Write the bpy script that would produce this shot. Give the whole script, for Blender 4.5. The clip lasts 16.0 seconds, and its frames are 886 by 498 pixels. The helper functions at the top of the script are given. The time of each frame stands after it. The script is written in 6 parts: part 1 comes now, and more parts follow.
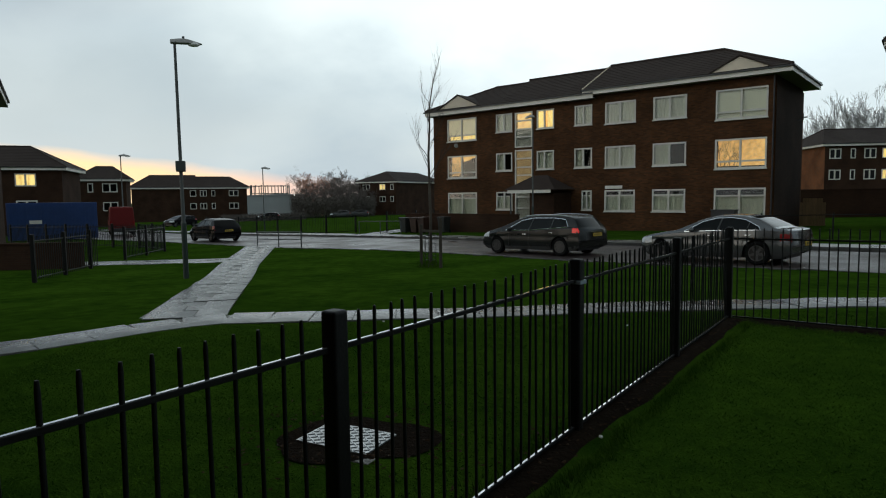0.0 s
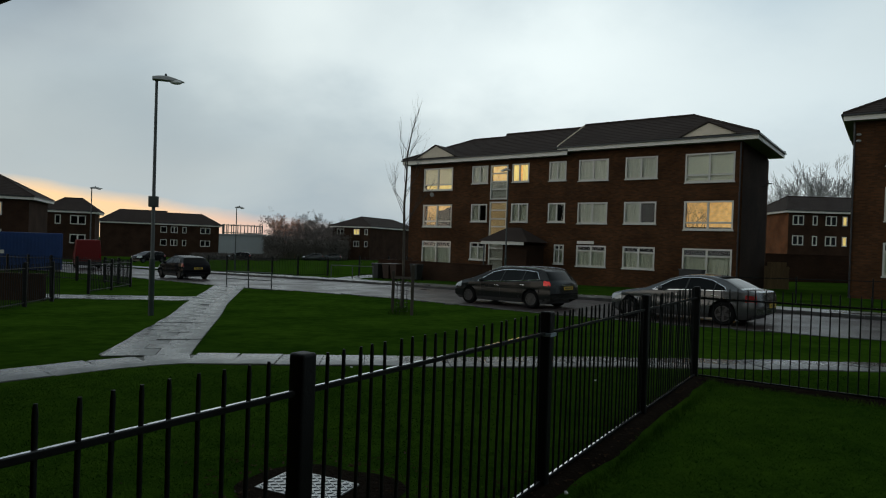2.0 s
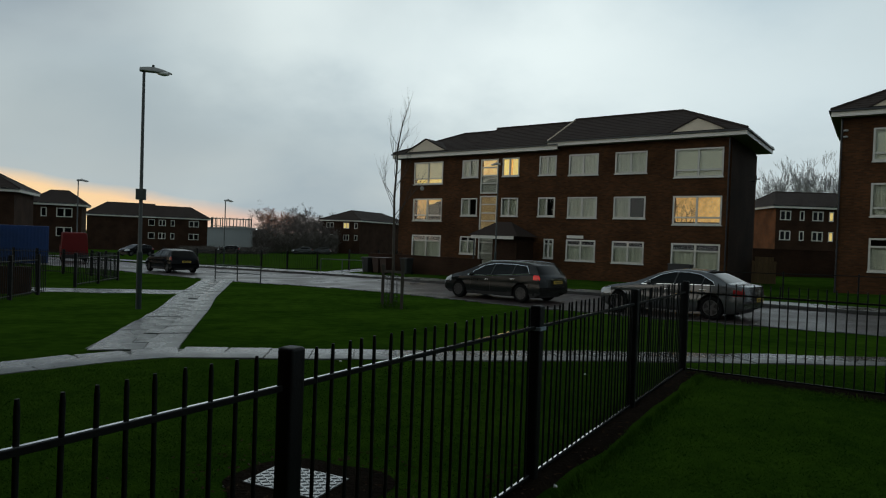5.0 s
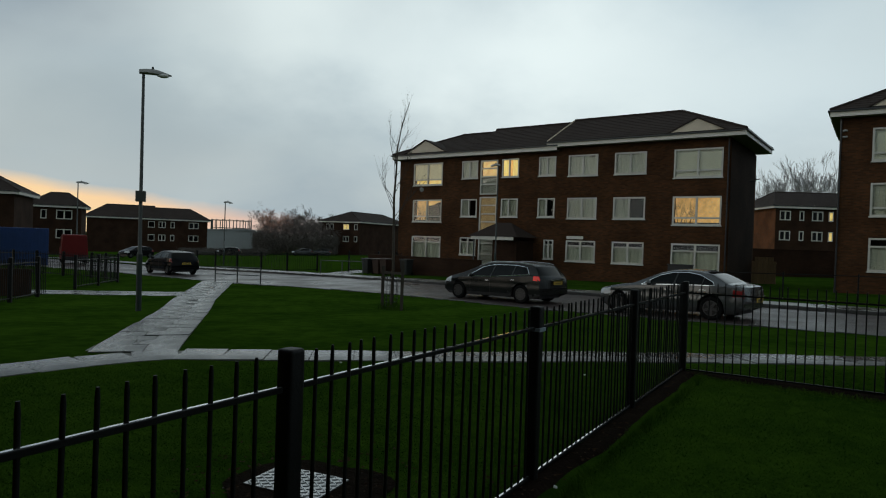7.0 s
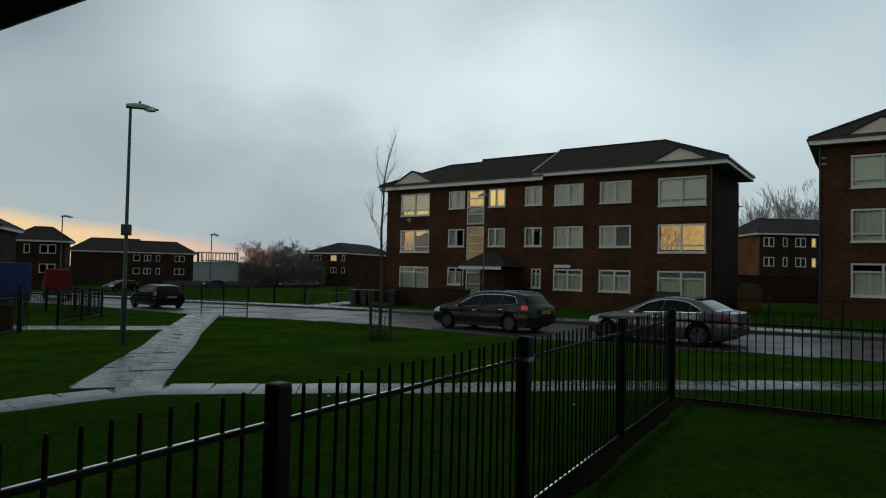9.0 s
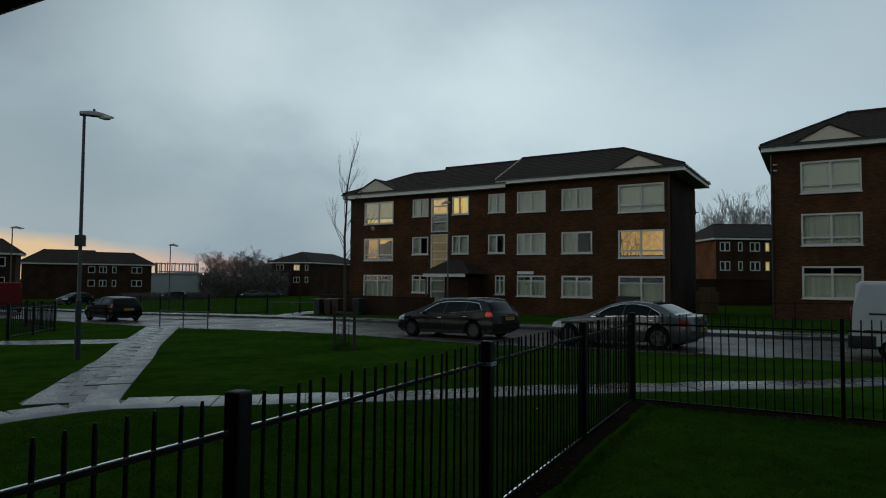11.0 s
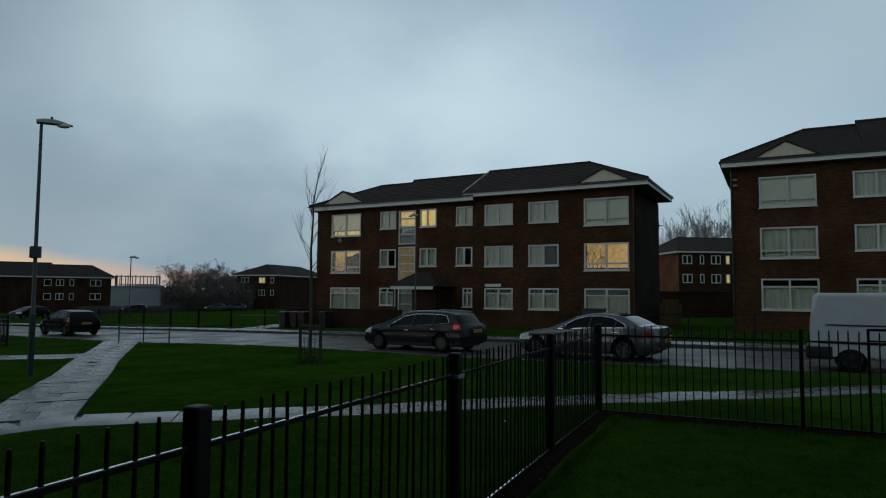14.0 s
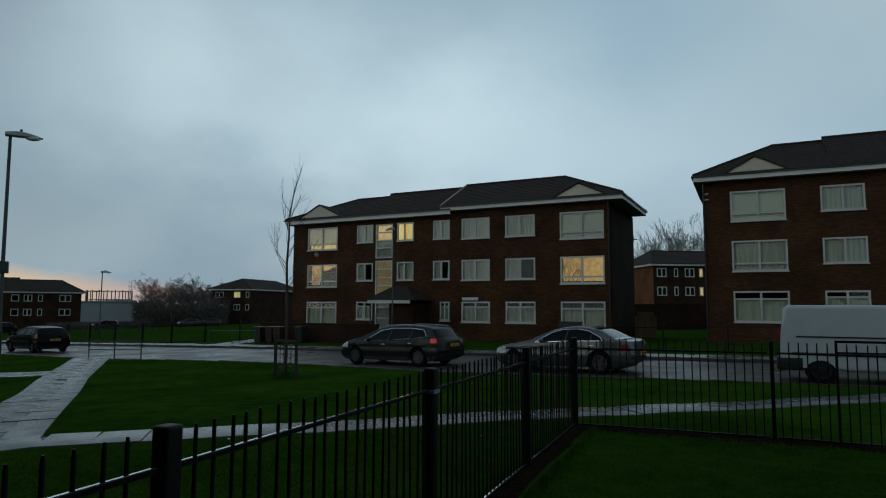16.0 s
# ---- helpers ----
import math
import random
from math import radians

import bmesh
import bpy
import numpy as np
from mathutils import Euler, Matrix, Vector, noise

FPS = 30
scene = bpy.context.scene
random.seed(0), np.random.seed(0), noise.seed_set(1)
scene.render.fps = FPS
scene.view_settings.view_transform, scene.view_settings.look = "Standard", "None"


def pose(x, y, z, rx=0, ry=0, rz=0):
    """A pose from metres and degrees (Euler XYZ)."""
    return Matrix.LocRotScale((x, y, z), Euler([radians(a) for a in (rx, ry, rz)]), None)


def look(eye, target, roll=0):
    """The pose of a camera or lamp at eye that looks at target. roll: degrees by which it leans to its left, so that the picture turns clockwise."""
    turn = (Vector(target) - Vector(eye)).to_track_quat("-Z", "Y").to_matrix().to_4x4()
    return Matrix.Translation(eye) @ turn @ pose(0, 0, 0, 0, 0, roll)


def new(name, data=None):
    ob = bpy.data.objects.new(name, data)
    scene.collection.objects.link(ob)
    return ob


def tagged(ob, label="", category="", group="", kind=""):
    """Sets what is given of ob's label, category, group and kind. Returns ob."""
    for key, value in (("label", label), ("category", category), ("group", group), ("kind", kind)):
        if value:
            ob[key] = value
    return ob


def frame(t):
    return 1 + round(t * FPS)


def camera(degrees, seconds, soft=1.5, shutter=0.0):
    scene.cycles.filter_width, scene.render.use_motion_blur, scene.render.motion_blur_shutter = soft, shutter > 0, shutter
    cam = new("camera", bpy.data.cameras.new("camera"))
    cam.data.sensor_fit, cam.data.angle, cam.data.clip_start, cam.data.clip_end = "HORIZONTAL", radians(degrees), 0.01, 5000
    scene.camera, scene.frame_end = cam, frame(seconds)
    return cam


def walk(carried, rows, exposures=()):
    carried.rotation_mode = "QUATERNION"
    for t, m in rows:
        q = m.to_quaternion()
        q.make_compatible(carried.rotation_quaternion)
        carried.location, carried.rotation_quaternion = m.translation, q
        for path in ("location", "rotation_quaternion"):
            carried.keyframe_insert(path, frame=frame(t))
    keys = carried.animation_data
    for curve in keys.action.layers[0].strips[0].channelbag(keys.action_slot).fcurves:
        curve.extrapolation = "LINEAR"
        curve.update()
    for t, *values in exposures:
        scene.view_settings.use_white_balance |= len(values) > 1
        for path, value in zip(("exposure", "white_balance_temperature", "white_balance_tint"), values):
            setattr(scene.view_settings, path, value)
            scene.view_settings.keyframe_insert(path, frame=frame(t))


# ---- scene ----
ROWS = [
    (0, pose(0.003, 0.010, 1.723, 85.33, 0.66, 0.47)),
    (0.5, pose(0.002, 0.009, 1.720, 88.83, -3.27, -3.12)),
    (1, pose(-0.001, 0.019, 1.715, 89.19, -3.49, -3.12)),
    (1.5, pose(-0.003, -0.010, 1.719, 89.76, -2.79, -2.58)),
    (2, pose(-0.003, -0.012, 1.720, 89.68, -1.95, -1.89)),
    (2.5, pose(0.004, -0.011, 1.723, 91.40, -2.52, -3.13)),
    (3, pose(-0.002, 0.025, 1.719, 91.81, -2.46, -3.35)),
    (3.5, pose(-0.000, 0.021, 1.719, 87.69, -1.16, -2.27)),
    (4, pose(-0.001, 0.009, 1.718, 89.18, -2.22, -2.75)),
    (6.5, pose(-0.004, 0.007, 1.719, 89.17, -1.93, -2.86)),
    (7, pose(-0.000, 0.000, 1.720, 89.27, -1.96, -2.80)),
    (7.5, pose(-0.002, 0.003, 1.721, 89.32, -1.93, -2.45)),
    (8, pose(-0.003, -0.000, 1.722, 88.60, -1.54, -2.08)),
    (8.5, pose(-0.002, -0.026, 1.725, 88.88, -1.14, -1.70)),
    (9, pose(0.002, -0.017, 1.726, 92.00, -1.29, -3.89)),
    (9.2, pose(0.006, -0.014, 1.714, 91.57, -1.85, -4.38)),
    (11.3, pose(0.021, -0.048, 1.713, 93.50, -0.62, -7.62)),
    (11.5, pose(0.023, -0.033, 1.700, 94.40, -1.12, -8.30)),
    (12, pose(0.017, -0.033, 1.702, 92.77, -0.89, -7.15)),
    (12.5, pose(0.018, -0.046, 1.702, 92.35, -0.68, -6.03)),
    (13, pose(0.022, -0.016, 1.705, 92.97, -0.71, -6.60)),
    (13.5, pose(0.021, -0.023, 1.705, 94.46, -0.14, -9.04)),
    (14, pose(0.023, -0.012, 1.704, 93.93, -0.46, -9.97)),
    (14.5, pose(0.024, -0.015, 1.705, 93.80, -0.41, -9.05)),
    (15, pose(0.024, -0.011, 1.703, 93.66, -0.36, -8.86)),
    (15.5, pose(0.023, -0.013, 1.704, 93.64, -0.58, -8.84)),
    (16, pose(0.034, -0.027, 1.714, 95.16, -0.18, -11.99)),
]
cam = camera(69.65, 16.0, soft=1.1)
walk(cam, ROWS, exposures=[
    (0, 0.35, 6500, 5), (0.5, 0.09, 6490, 5), (1.0, -0.01, 6480, 5), (2.0, 0.0, 6480, 5), (2.5, -0.17, 6480, 5), (3.1, -0.19, 6470, 4), (3.5, 0.03, 6460, 4), (4.2, -0.07, 6450, 4), (8.5, -0.15, 6400, 3), (9.2, -0.25, 6200, 2),
    (11.5, -0.48, 5950, 1), (13.0, -0.53, 5780, 0), (14.5, -0.54, 5620, -1), (16, -0.53, 5650, -2)])

# ---------------------------------------------------------------- sky and sun
SUN_AZ = -104.0   # degrees clockwise from +y


def make_world():
    w = bpy.data.worlds.new("dusk_sky")
    w.use_nodes = True
    nt = w.node_tree
    nt.nodes.clear()
    N = nt.nodes.new
    K = nt.links.new

    def math_n(op, a, b=None, c=None, clamp=False):
        n = N("ShaderNodeMath")
        n.operation = op
        n.use_clamp = clamp
        for i, v in enumerate((a, b, c)):
            if v is None:
                continue
            if isinstance(v, (int, float)):
                n.inputs[i].default_value = v
            else:
                K(v, n.inputs[i])
        return n.outputs[0]

    def mix(f, a, b, mode="MIX"):
        n = N("ShaderNodeMix")
        n.data_type = "RGBA"
        n.blend_type = mode
        for i, v in ((0, f), (6, a), (7, b)):
            if isinstance(v, (int, float)):
                n.inputs[i].default_value = v
            elif isinstance(v, tuple):
                n.inputs[i].default_value = (*v, 1)
            else:
                K(v, n.inputs[i])
        return n.outputs[2]

    tc = N("ShaderNodeTexCoord").outputs["Generated"]
    sep = N("ShaderNodeSeparateXYZ")
    K(tc, sep.inputs[0])
    x, y, z = sep.outputs
    el = math_n("MULTIPLY", math_n("ARCSINE", z), 57.2958)
    azm = math_n("MULTIPLY", math_n("ARCTAN2", x, y), 57.2958)
    # clouds, flattened towards the horizon
    zz = math_n("ADD", math_n("MAXIMUM", z, 0.0), 0.42)
    comb = N("ShaderNodeCombineXYZ")
    K(math_n("DIVIDE", x, zz), comb.inputs[0])
    K(math_n("DIVIDE", y, zz), comb.inputs[1])
    comb.inputs[2].default_value = 3.7
    nz = N("ShaderNodeTexNoise")
    nz.inputs["Scale"].default_value = 0.95
    nz.inputs["Detail"].default_value = 6
    nz.inputs["Roughness"].default_value = 0.42
    nz.inputs["Distortion"].default_value = 0.25
    K(comb.outputs[0], nz.inputs["Vector"])
    nz2 = N("ShaderNodeTexNoise")
    nz2.inputs["Scale"].default_value = 2.6
    nz2.inputs["Detail"].default_value = 5
    nz2.inputs["Roughness"].default_value = 0.55
    K(comb.outputs[0], nz2.inputs["Vector"])
    cl = math_n("ADD", math_n("MULTIPLY", nz.outputs[0], 0.8), math_n("MULTIPLY", nz2.outputs[0], 0.2))
    cl = math_n("MULTIPLY", math_n("SUBTRACT", cl, 0.375), 4.0, clamp=True)
    ramp = N("ShaderNodeValToRGB")
    cr = ramp.color_ramp
    cr.elements[0].position, cr.elements[0].color = 0.0, (0.25, 0.36, 0.475, 1)
    cr.elements[1].position, cr.elements[1].color = 1.0, (0.66, 0.725, 0.75, 1)
    K(cl, ramp.inputs[0])
    col = ramp.outputs[0]

    def bell(v, centre, width):
        d = math_n("DIVIDE", math_n("SUBTRACT", v, centre), width)
        return math_n("EXPONENT", math_n("MULTIPLY", math_n("MULTIPLY", d, d), -1.0))

    # ragged edges for the large cloud masses
    azw = math_n("ADD", azm, math_n("MULTIPLY", math_n("SUBTRACT", nz.outputs[0], 0.5), 46.0))
    elw = math_n("ADD", el, math_n("MULTIPLY", math_n("SUBTRACT", nz2.outputs[0], 0.5), 15.0))

    def mass(az, el_, wa, we, strength, colour, base):
        f = math_n("MULTIPLY", bell(azw, az, wa), bell(elw, el_, we))
        return mix(math_n("MULTIPLY", f, strength, clamp=True), base, colour)

    # thin bright sheet ahead, bluer rifts on both sides, heavy cloud in the west
    col = mass(30.0, 12.0, 24.0, 10.0, 0.70, (0.76, 0.85, 0.91), col)
    col = mass(9.0, 17.0, 20.0, 9.5, 0.85, (1.00, 1.07, 1.09), col)
    col = mass(31.0, 25.0, 11.0, 6.0, 0.40, (0.42, 0.56, 0.70), col)
    col = mass(-17.0, 14.0, 9.0, 5.0, 0.15, (0.34, 0.46, 0.56), col)
    col = mass(-28.0, 8.0, 24.0, 5.0, 0.60, (0.42, 0.47, 0.50), col)
    # pale haze low over the roofs
    col = mix(math_n("MULTIPLY", bell(el, 2.5, 5.0), 0.55), col, (0.60, 0.63, 0.64))
    col = mass(-30.0, 24.0, 17.0, 10.0, 0.85, (0.205, 0.25, 0.325), col)
    # clear gap under the cloud, deeper towards the sunset: the afterglow
    wob = math_n("MULTIPLY", math_n("SUBTRACT", nz2.outputs[0], 0.5), 1.6)
    edge = math_n("SUBTRACT", 3.35, math_n("MULTIPLY", math_n("ADD", azm, 25.0), 0.085))
    gap = math_n("MULTIPLY", math_n("SUBTRACT", math_n("ADD", edge, wob), el), 1.0, clamp=True)
    side = math_n("ADD", bell(azm, -27.0, 21.0), math_n("MULTIPLY", bell(azm, -80.0, 34.0), 0.6), clamp=True)
    glow = math_n("MULTIPLY", gap, side)
    warm = mix(bell(azm, -12.0, 9.0), (1.18, 0.77, 0.40), (1.00, 0.60, 0.45))
    col = mix(math_n("MULTIPLY", glow, 0.90), col, warm)
    # sky dimmed overhead and away from the sunset, mostly unseen, to darken the ground
    steep = math_n("MULTIPLY", math_n("SUBTRACT", el, 27.0), 1 / 32.0, clamp=True)
    away = math_n("ADD", math_n("MULTIPLY", math_n("ADD", math_n("MULTIPLY", x, -math.sin(radians(SUN_AZ + 70))), math_n("MULTIPLY", y, -math.cos(radians(SUN_AZ + 70)))), 1.0, clamp=True), 0.0)
    thick = math_n("MULTIPLY", math_n("SUBTRACT", 1.0, math_n("MULTIPLY", steep, 0.60)), math_n("SUBTRACT", 1.0, math_n("MULTIPLY", away, 0.38)))
    dim = N("ShaderNodeVectorMath")
    dim.operation = "SCALE"
    K(col, dim.inputs[0])
    K(thick, dim.inputs["Scale"])
    col = dim.outputs[0]
    # below the horizon
    col = mix(math_n("MULTIPLY", el, -0.5, clamp=True), col, (0.05, 0.055, 0.05))
    sky = N("ShaderNodeTexSky")
    sky.sky_type = "NISHITA"
    sky.sun_disc = False
    sky.sun_elevation = radians(1.5)
    sky.sun_rotation = radians(SUN_AZ)
    add = mix(0.004, col, sky.outputs[0], "ADD")
    bg = N("ShaderNodeBackground")
    bg.inputs["Strength"].default_value = 0.97
    K(add, bg.inputs["Color"])
    out = N("ShaderNodeOutputWorld")
    K(bg.outputs[0], out.inputs["Surface"])
    scene.world = w


make_world()
sun_data = bpy.data.lights.new("sun", "SUN")
sun_data.energy, sun_data.angle, sun_data.color = 0.12, radians(40), (1.0, 0.92, 0.82)
sun = new("sun", sun_data)
_a = radians(SUN_AZ)
sun.matrix_world = look((40 * math.sin(_a), 40 * math.cos(_a), 14), (0, 0, 0))

# ---------------------------------------------------------------- terrain


def terrain(x, y):
    r = math.hypot(x, y)
    s = min(1.0, max(0.0, (r - 8.5) / 11.5))
    s = s * s * (3 - 2 * s)
    rough = 0.018 * noise.noise((x * 0.9, y * 0.9, 0)) + 0.03 * noise.noise((x * 0.11, y * 0.11, 4)) * min(1, r / 12)
    return rough + s * max(-3.0, min(0.3, -0.08 + 0.02 * (0.78 * x - 0.626 * y)))


# ---------------------------------------------------------------- materials
def material(name, colour, rough=0.6, metal=0.0, vary=0.0, scale=6.0, bump=0.0, bump_scale=40.0, second=None,
             coord="Object", rand=0.0, rough_vary=0.0, spec=0.5, emit=None, strength=0.0, stretch=(1, 1, 1), alpha=1.0, transmission=0.0, coat=0.0):
    m = bpy.data.materials.new(name)
    m.use_nodes = True
    nt = m.node_tree
    N, K = nt.nodes.new, nt.links.new
    b = nt.nodes["Principled BSDF"]
    b.inputs["Base Color"].default_value = (*colour, 1)
    b.inputs["Roughness"].default_value = rough
    b.inputs["Metallic"].default_value = metal
    b.inputs["Specular IOR Level"].default_value = spec
    b.inputs["Coat Weight"].default_value = coat
    b.inputs["Coat Roughness"].default_value = 0.08
    b.inputs["Transmission Weight"].default_value = transmission
    if emit:
        b.inputs["Emission Color"].default_value = (*emit, 1)
        b.inputs["Emission Strength"].default_value = strength
    tc = N("ShaderNodeTexCoord")
    mp = N("ShaderNodeMapping")
    mp.inputs["Scale"].default_value = stretch
    K(tc.outputs[coord], mp.inputs[0])
    if vary or second:
        n1 = N("ShaderNodeTexNoise")
        n1.inputs["Scale"].default_value = scale
        n1.inputs["Detail"].default_value = 6
        n1.inputs["Roughness"].default_value = 0.6
        K(mp.outputs[0], n1.inputs["Vector"])
        n2 = N("ShaderNodeTexNoise")
        n2.inputs["Scale"].default_value = scale * 0.13
        n2.inputs["Detail"].default_value = 3
        K(mp.outputs[0], n2.inputs["Vector"])
        av = N("ShaderNodeMath")
        av.operation = "ADD"
        K(n1.outputs[0], av.inputs[0])
        K(n2.outputs[0], av.inputs[1])
        rg = N("ShaderNodeMapRange")
        rg.inputs[1].default_value, rg.inputs[2].default_value = 0.72, 1.28
        K(av.outputs[0], rg.inputs[0])
        src = rg.outputs[0]
        mx = N("ShaderNodeMix")
        mx.data_type = "RGBA"
        lo = second or tuple(c * (1 - vary) for c in colour)
        hi = colour if second else tuple(min(1, c * (1 + vary)) for c in colour)
        mx.inputs[6].default_value, mx.inputs[7].default_value = (*lo, 1), (*hi, 1)
        K(src, mx.inputs[0])
        res = mx.outputs[2]
        if rand:
            oi = N("ShaderNodeObjectInfo")
            hv = N("ShaderNodeHueSaturation")
            mr = N("ShaderNodeMapRange")
            mr.inputs[3].default_value, mr.inputs[4].default_value = 1 - rand, 1 + rand
            K(oi.outputs["Random"], mr.inputs[0])
            K(mr.outputs[0], hv.inputs["Value"])
            K(res, hv.inputs["Color"])
            res = hv.outputs[0]
        K(res, b.inputs["Base Color"])
        if emit:
            me = N("ShaderNodeMix")
            me.data_type = "RGBA"
            me.inputs[6].default_value = (emit[0] * 0.55, emit[1] * 0.45, emit[2] * 0.35, 1)
            me.inputs[7].default_value = (emit[0] * 1.15, emit[1] * 1.15, emit[2] * 1.3, 1)
            K(src, me.inputs[0])
            K(me.outputs[2], b.inputs["Emission Color"])
        if rough_vary:
            rr = N("ShaderNodeMapRange")
            rr.inputs[3].default_value, rr.inputs[4].default_value = max(0.02, rough - rough_vary), min(1, rough + rough_vary)
            K(n2.outputs[0], rr.inputs[0])
            rr.inputs[1].default_value, rr.inputs[2].default_value = 0.35, 0.65
            K(rr.outputs[0], b.inputs["Roughness"])
    if bump:
        n3 = N("ShaderNodeTexNoise")
        n3.inputs["Scale"].default_value = bump_scale
        n3.inputs["Detail"].default_value = 5
        K(mp.outputs[0], n3.inputs["Vector"])
        bp = N("ShaderNodeBump")
        bp.inputs["Strength"].default_value = bump
        bp.inputs["Distance"].default_value = 0.02
        K(n3.outputs[0], bp.inputs["Height"])
        K(bp.outputs[0], b.inputs["Normal"])
    return m


def brick_material(name, c1, c2, mortar, vertical=True):
    m = material(name, c1, rough=0.9, spec=0.1)
    nt = m.node_tree
    N, K = nt.nodes.new, nt.links.new
    b = nt.nodes["Principled BSDF"]
    tc = N("ShaderNodeTexCoord")
    sep = N("ShaderNodeSeparateXYZ")
    K(tc.outputs["Object"], sep.inputs[0])
    ad = N("ShaderNodeMath")
    K(sep.outputs[0], ad.inputs[0])
    K(sep.outputs[1], ad.inputs[1])
    cb = N("ShaderNodeCombineXYZ")
    K(ad.outputs[0], cb.inputs[0])
    K(sep.outputs[2], cb.inputs[1])
    br = N("ShaderNodeTexBrick")
    br.inputs["Color1"].default_value, br.inputs["Color2"].default_value, br.inputs["Mortar"].default_value = (*c1, 1), (*c2, 1), (*mortar, 1)
    br.inputs["Scale"].default_value = 1.0
    br.inputs["Mortar Size"].default_value = 0.005
    br.inputs["Brick Width"].default_value, br.inputs["Row Height"].default_value = 0.225, 0.075
    K(cb.outputs[0], br.inputs["Vector"])
    n1 = N("ShaderNodeTexNoise")
    n1.inputs["Scale"].default_value = 0.55
    n1.inputs["Detail"].default_value = 7
    K(tc.outputs["Object"], n1.inputs["Vector"])
    rg = N("ShaderNodeMapRange")
    rg.inputs[1].default_value, rg.inputs[2].default_value, rg.inputs[3].default_value, rg.inputs[4].default_value = 0.3, 0.7, 0.62, 1.25
    K(n1.outputs[0], rg.inputs[0])
    hv = N("ShaderNodeHueSaturation")
    K(rg.outputs[0], hv.inputs["Value"])
    K(br.outputs["Color"], hv.inputs["Color"])
    K(hv.outputs[0], b.inputs["Base Color"])
    bp = N("ShaderNodeBump")
    bp.inputs["Strength"].default_value, bp.inputs["Distance"].default_value = 0.5, 0.01
    bp.invert = True
    K(br.outputs["Fac"], bp.inputs["Height"])
    K(bp.outputs[0], b.inputs["Normal"])
    return m


def tile_material(name, c1, c2):
    m = material(name, c1, rough=0.85, spec=0.12)
    nt = m.node_tree
    N, K = nt.nodes.new, nt.links.new
    b = nt.nodes["Principled BSDF"]
    tc = N("ShaderNodeTexCoord")
    n1 = N("ShaderNodeTexNoise")
    n1.inputs["Scale"].default_value = 0.8
    n1.inputs["Detail"].default_value = 7
    K(tc.outputs["Object"], n1.inputs["Vector"])
    mx = N("ShaderNodeMix")
    mx.data_type = "RGBA"
    mx.inputs[6].default_value, mx.inputs[7].default_value = (*c1, 1), (*c2, 1)
    K(n1.outputs[0], mx.inputs[0])
    K(mx.outputs[2], b.inputs["Base Color"])
    return m


GRASS = material("grass", (0.041, 0.086, 0.008), rough=0.95, second=(0.015, 0.040, 0.004), scale=3.4, bump=0.9, bump_scale=45, spec=0.0)
BLADE = material("grass_blade", (0.066, 0.130, 0.013), rough=0.9, second=(0.026, 0.066, 0.007), scale=2.2, spec=0.0)
SOIL = material("soil", (0.013, 0.009, 0.006), rough=0.95, spec=0.02, vary=0.4, scale=9, bump=1.0, bump_scale=30)
ASPHALT = material("wet_asphalt", (0.058, 0.043, 0.041), rough=0.40, vary=0.25, scale=4, bump=0.25, bump_scale=120, rough_vary=0.13)
KERB = material("kerb_stone", (0.045, 0.043, 0.040), rough=0.45, vary=0.25, scale=5, bump=0.2, rand=0.2)
SLAB = material("wet_paving", (0.092, 0.092, 0.088), rough=0.26, vary=0.3, scale=4, bump=0.15, bump_scale=60, rand=0.4, rough_vary=0.18)
PAVEMENT = material("wet_pavement", (0.12, 0.118, 0.115), rough=0.3, vary=0.25, scale=3, bump=0.15, bump_scale=80, rough_vary=0.12)
BRICK = brick_material("brown_brick", (0.096, 0.041, 0.017), (0.052, 0.025, 0.012), (0.062, 0.040, 0.026))
BRICK_DARK = brick_material("dark_brick", (0.048, 0.024, 0.014), (0.036, 0.019, 0.012), (0.040, 0.028, 0.020))
BRICK_END = brick_material("end_wall_brick", (0.042, 0.022, 0.013), (0.028, 0.016, 0.011), (0.030, 0.022, 0.016))
BRICK_ORANGE = brick_material("orange_brick", (0.19, 0.072, 0.028), (0.15, 0.058, 0.026), (0.12, 0.08, 0.055))
ROOF = tile_material("roof_tiles", (0.030, 0.022, 0.019), (0.056, 0.043, 0.038))
WHITE = material("white_paint", (0.72, 0.68, 0.61), rough=0.4, vary=0.06, scale=3, spec=0.4)
UPVC = material("white_upvc", (0.60, 0.57, 0.51), rough=0.35, vary=0.04, scale=2)
CREAM = material("cream_board", (0.66, 0.56, 0.44), rough=0.6, vary=0.08, scale=4)
SOFFIT = material("soffit", (0.30, 0.29, 0.27), rough=0.6, vary=0.1)
GUTTER = material("black_plastic", (0.018, 0.018, 0.02), rough=0.4, vary=0.2)
NET = material("net_curtain", (0.66, 0.63, 0.52), rough=0.9, vary=0.12, scale=5, stretch=(6, 6, 0.4), bump=0.3, bump_scale=14)
BLIND = material("roller_blind", (0.84, 0.79, 0.62), rough=0.8, vary=0.05, scale=3)
# near-black colour carries the shade of unlit rooms
UNLIT_ROOM = material("unlit_room_shade", (0.012, 0.011, 0.010), rough=0.9, vary=0.3, scale=3)
LIT_YELLOW = material("lit_yellow_curtain", (0.6, 0.5, 0.2), rough=0.9, vary=0.2, scale=6, stretch=(5, 5, 0.5), emit=(1.0, 0.72, 0.22), strength=0.75)
# glows as the lit yellow window's room and as sunset reflected in panes
WARM_GLOW = material("warm_room_and_reflection", (0.6, 0.4, 0.15), rough=0.9, vary=0.3, scale=4, emit=(1.0, 0.58, 0.18), strength=0.55)
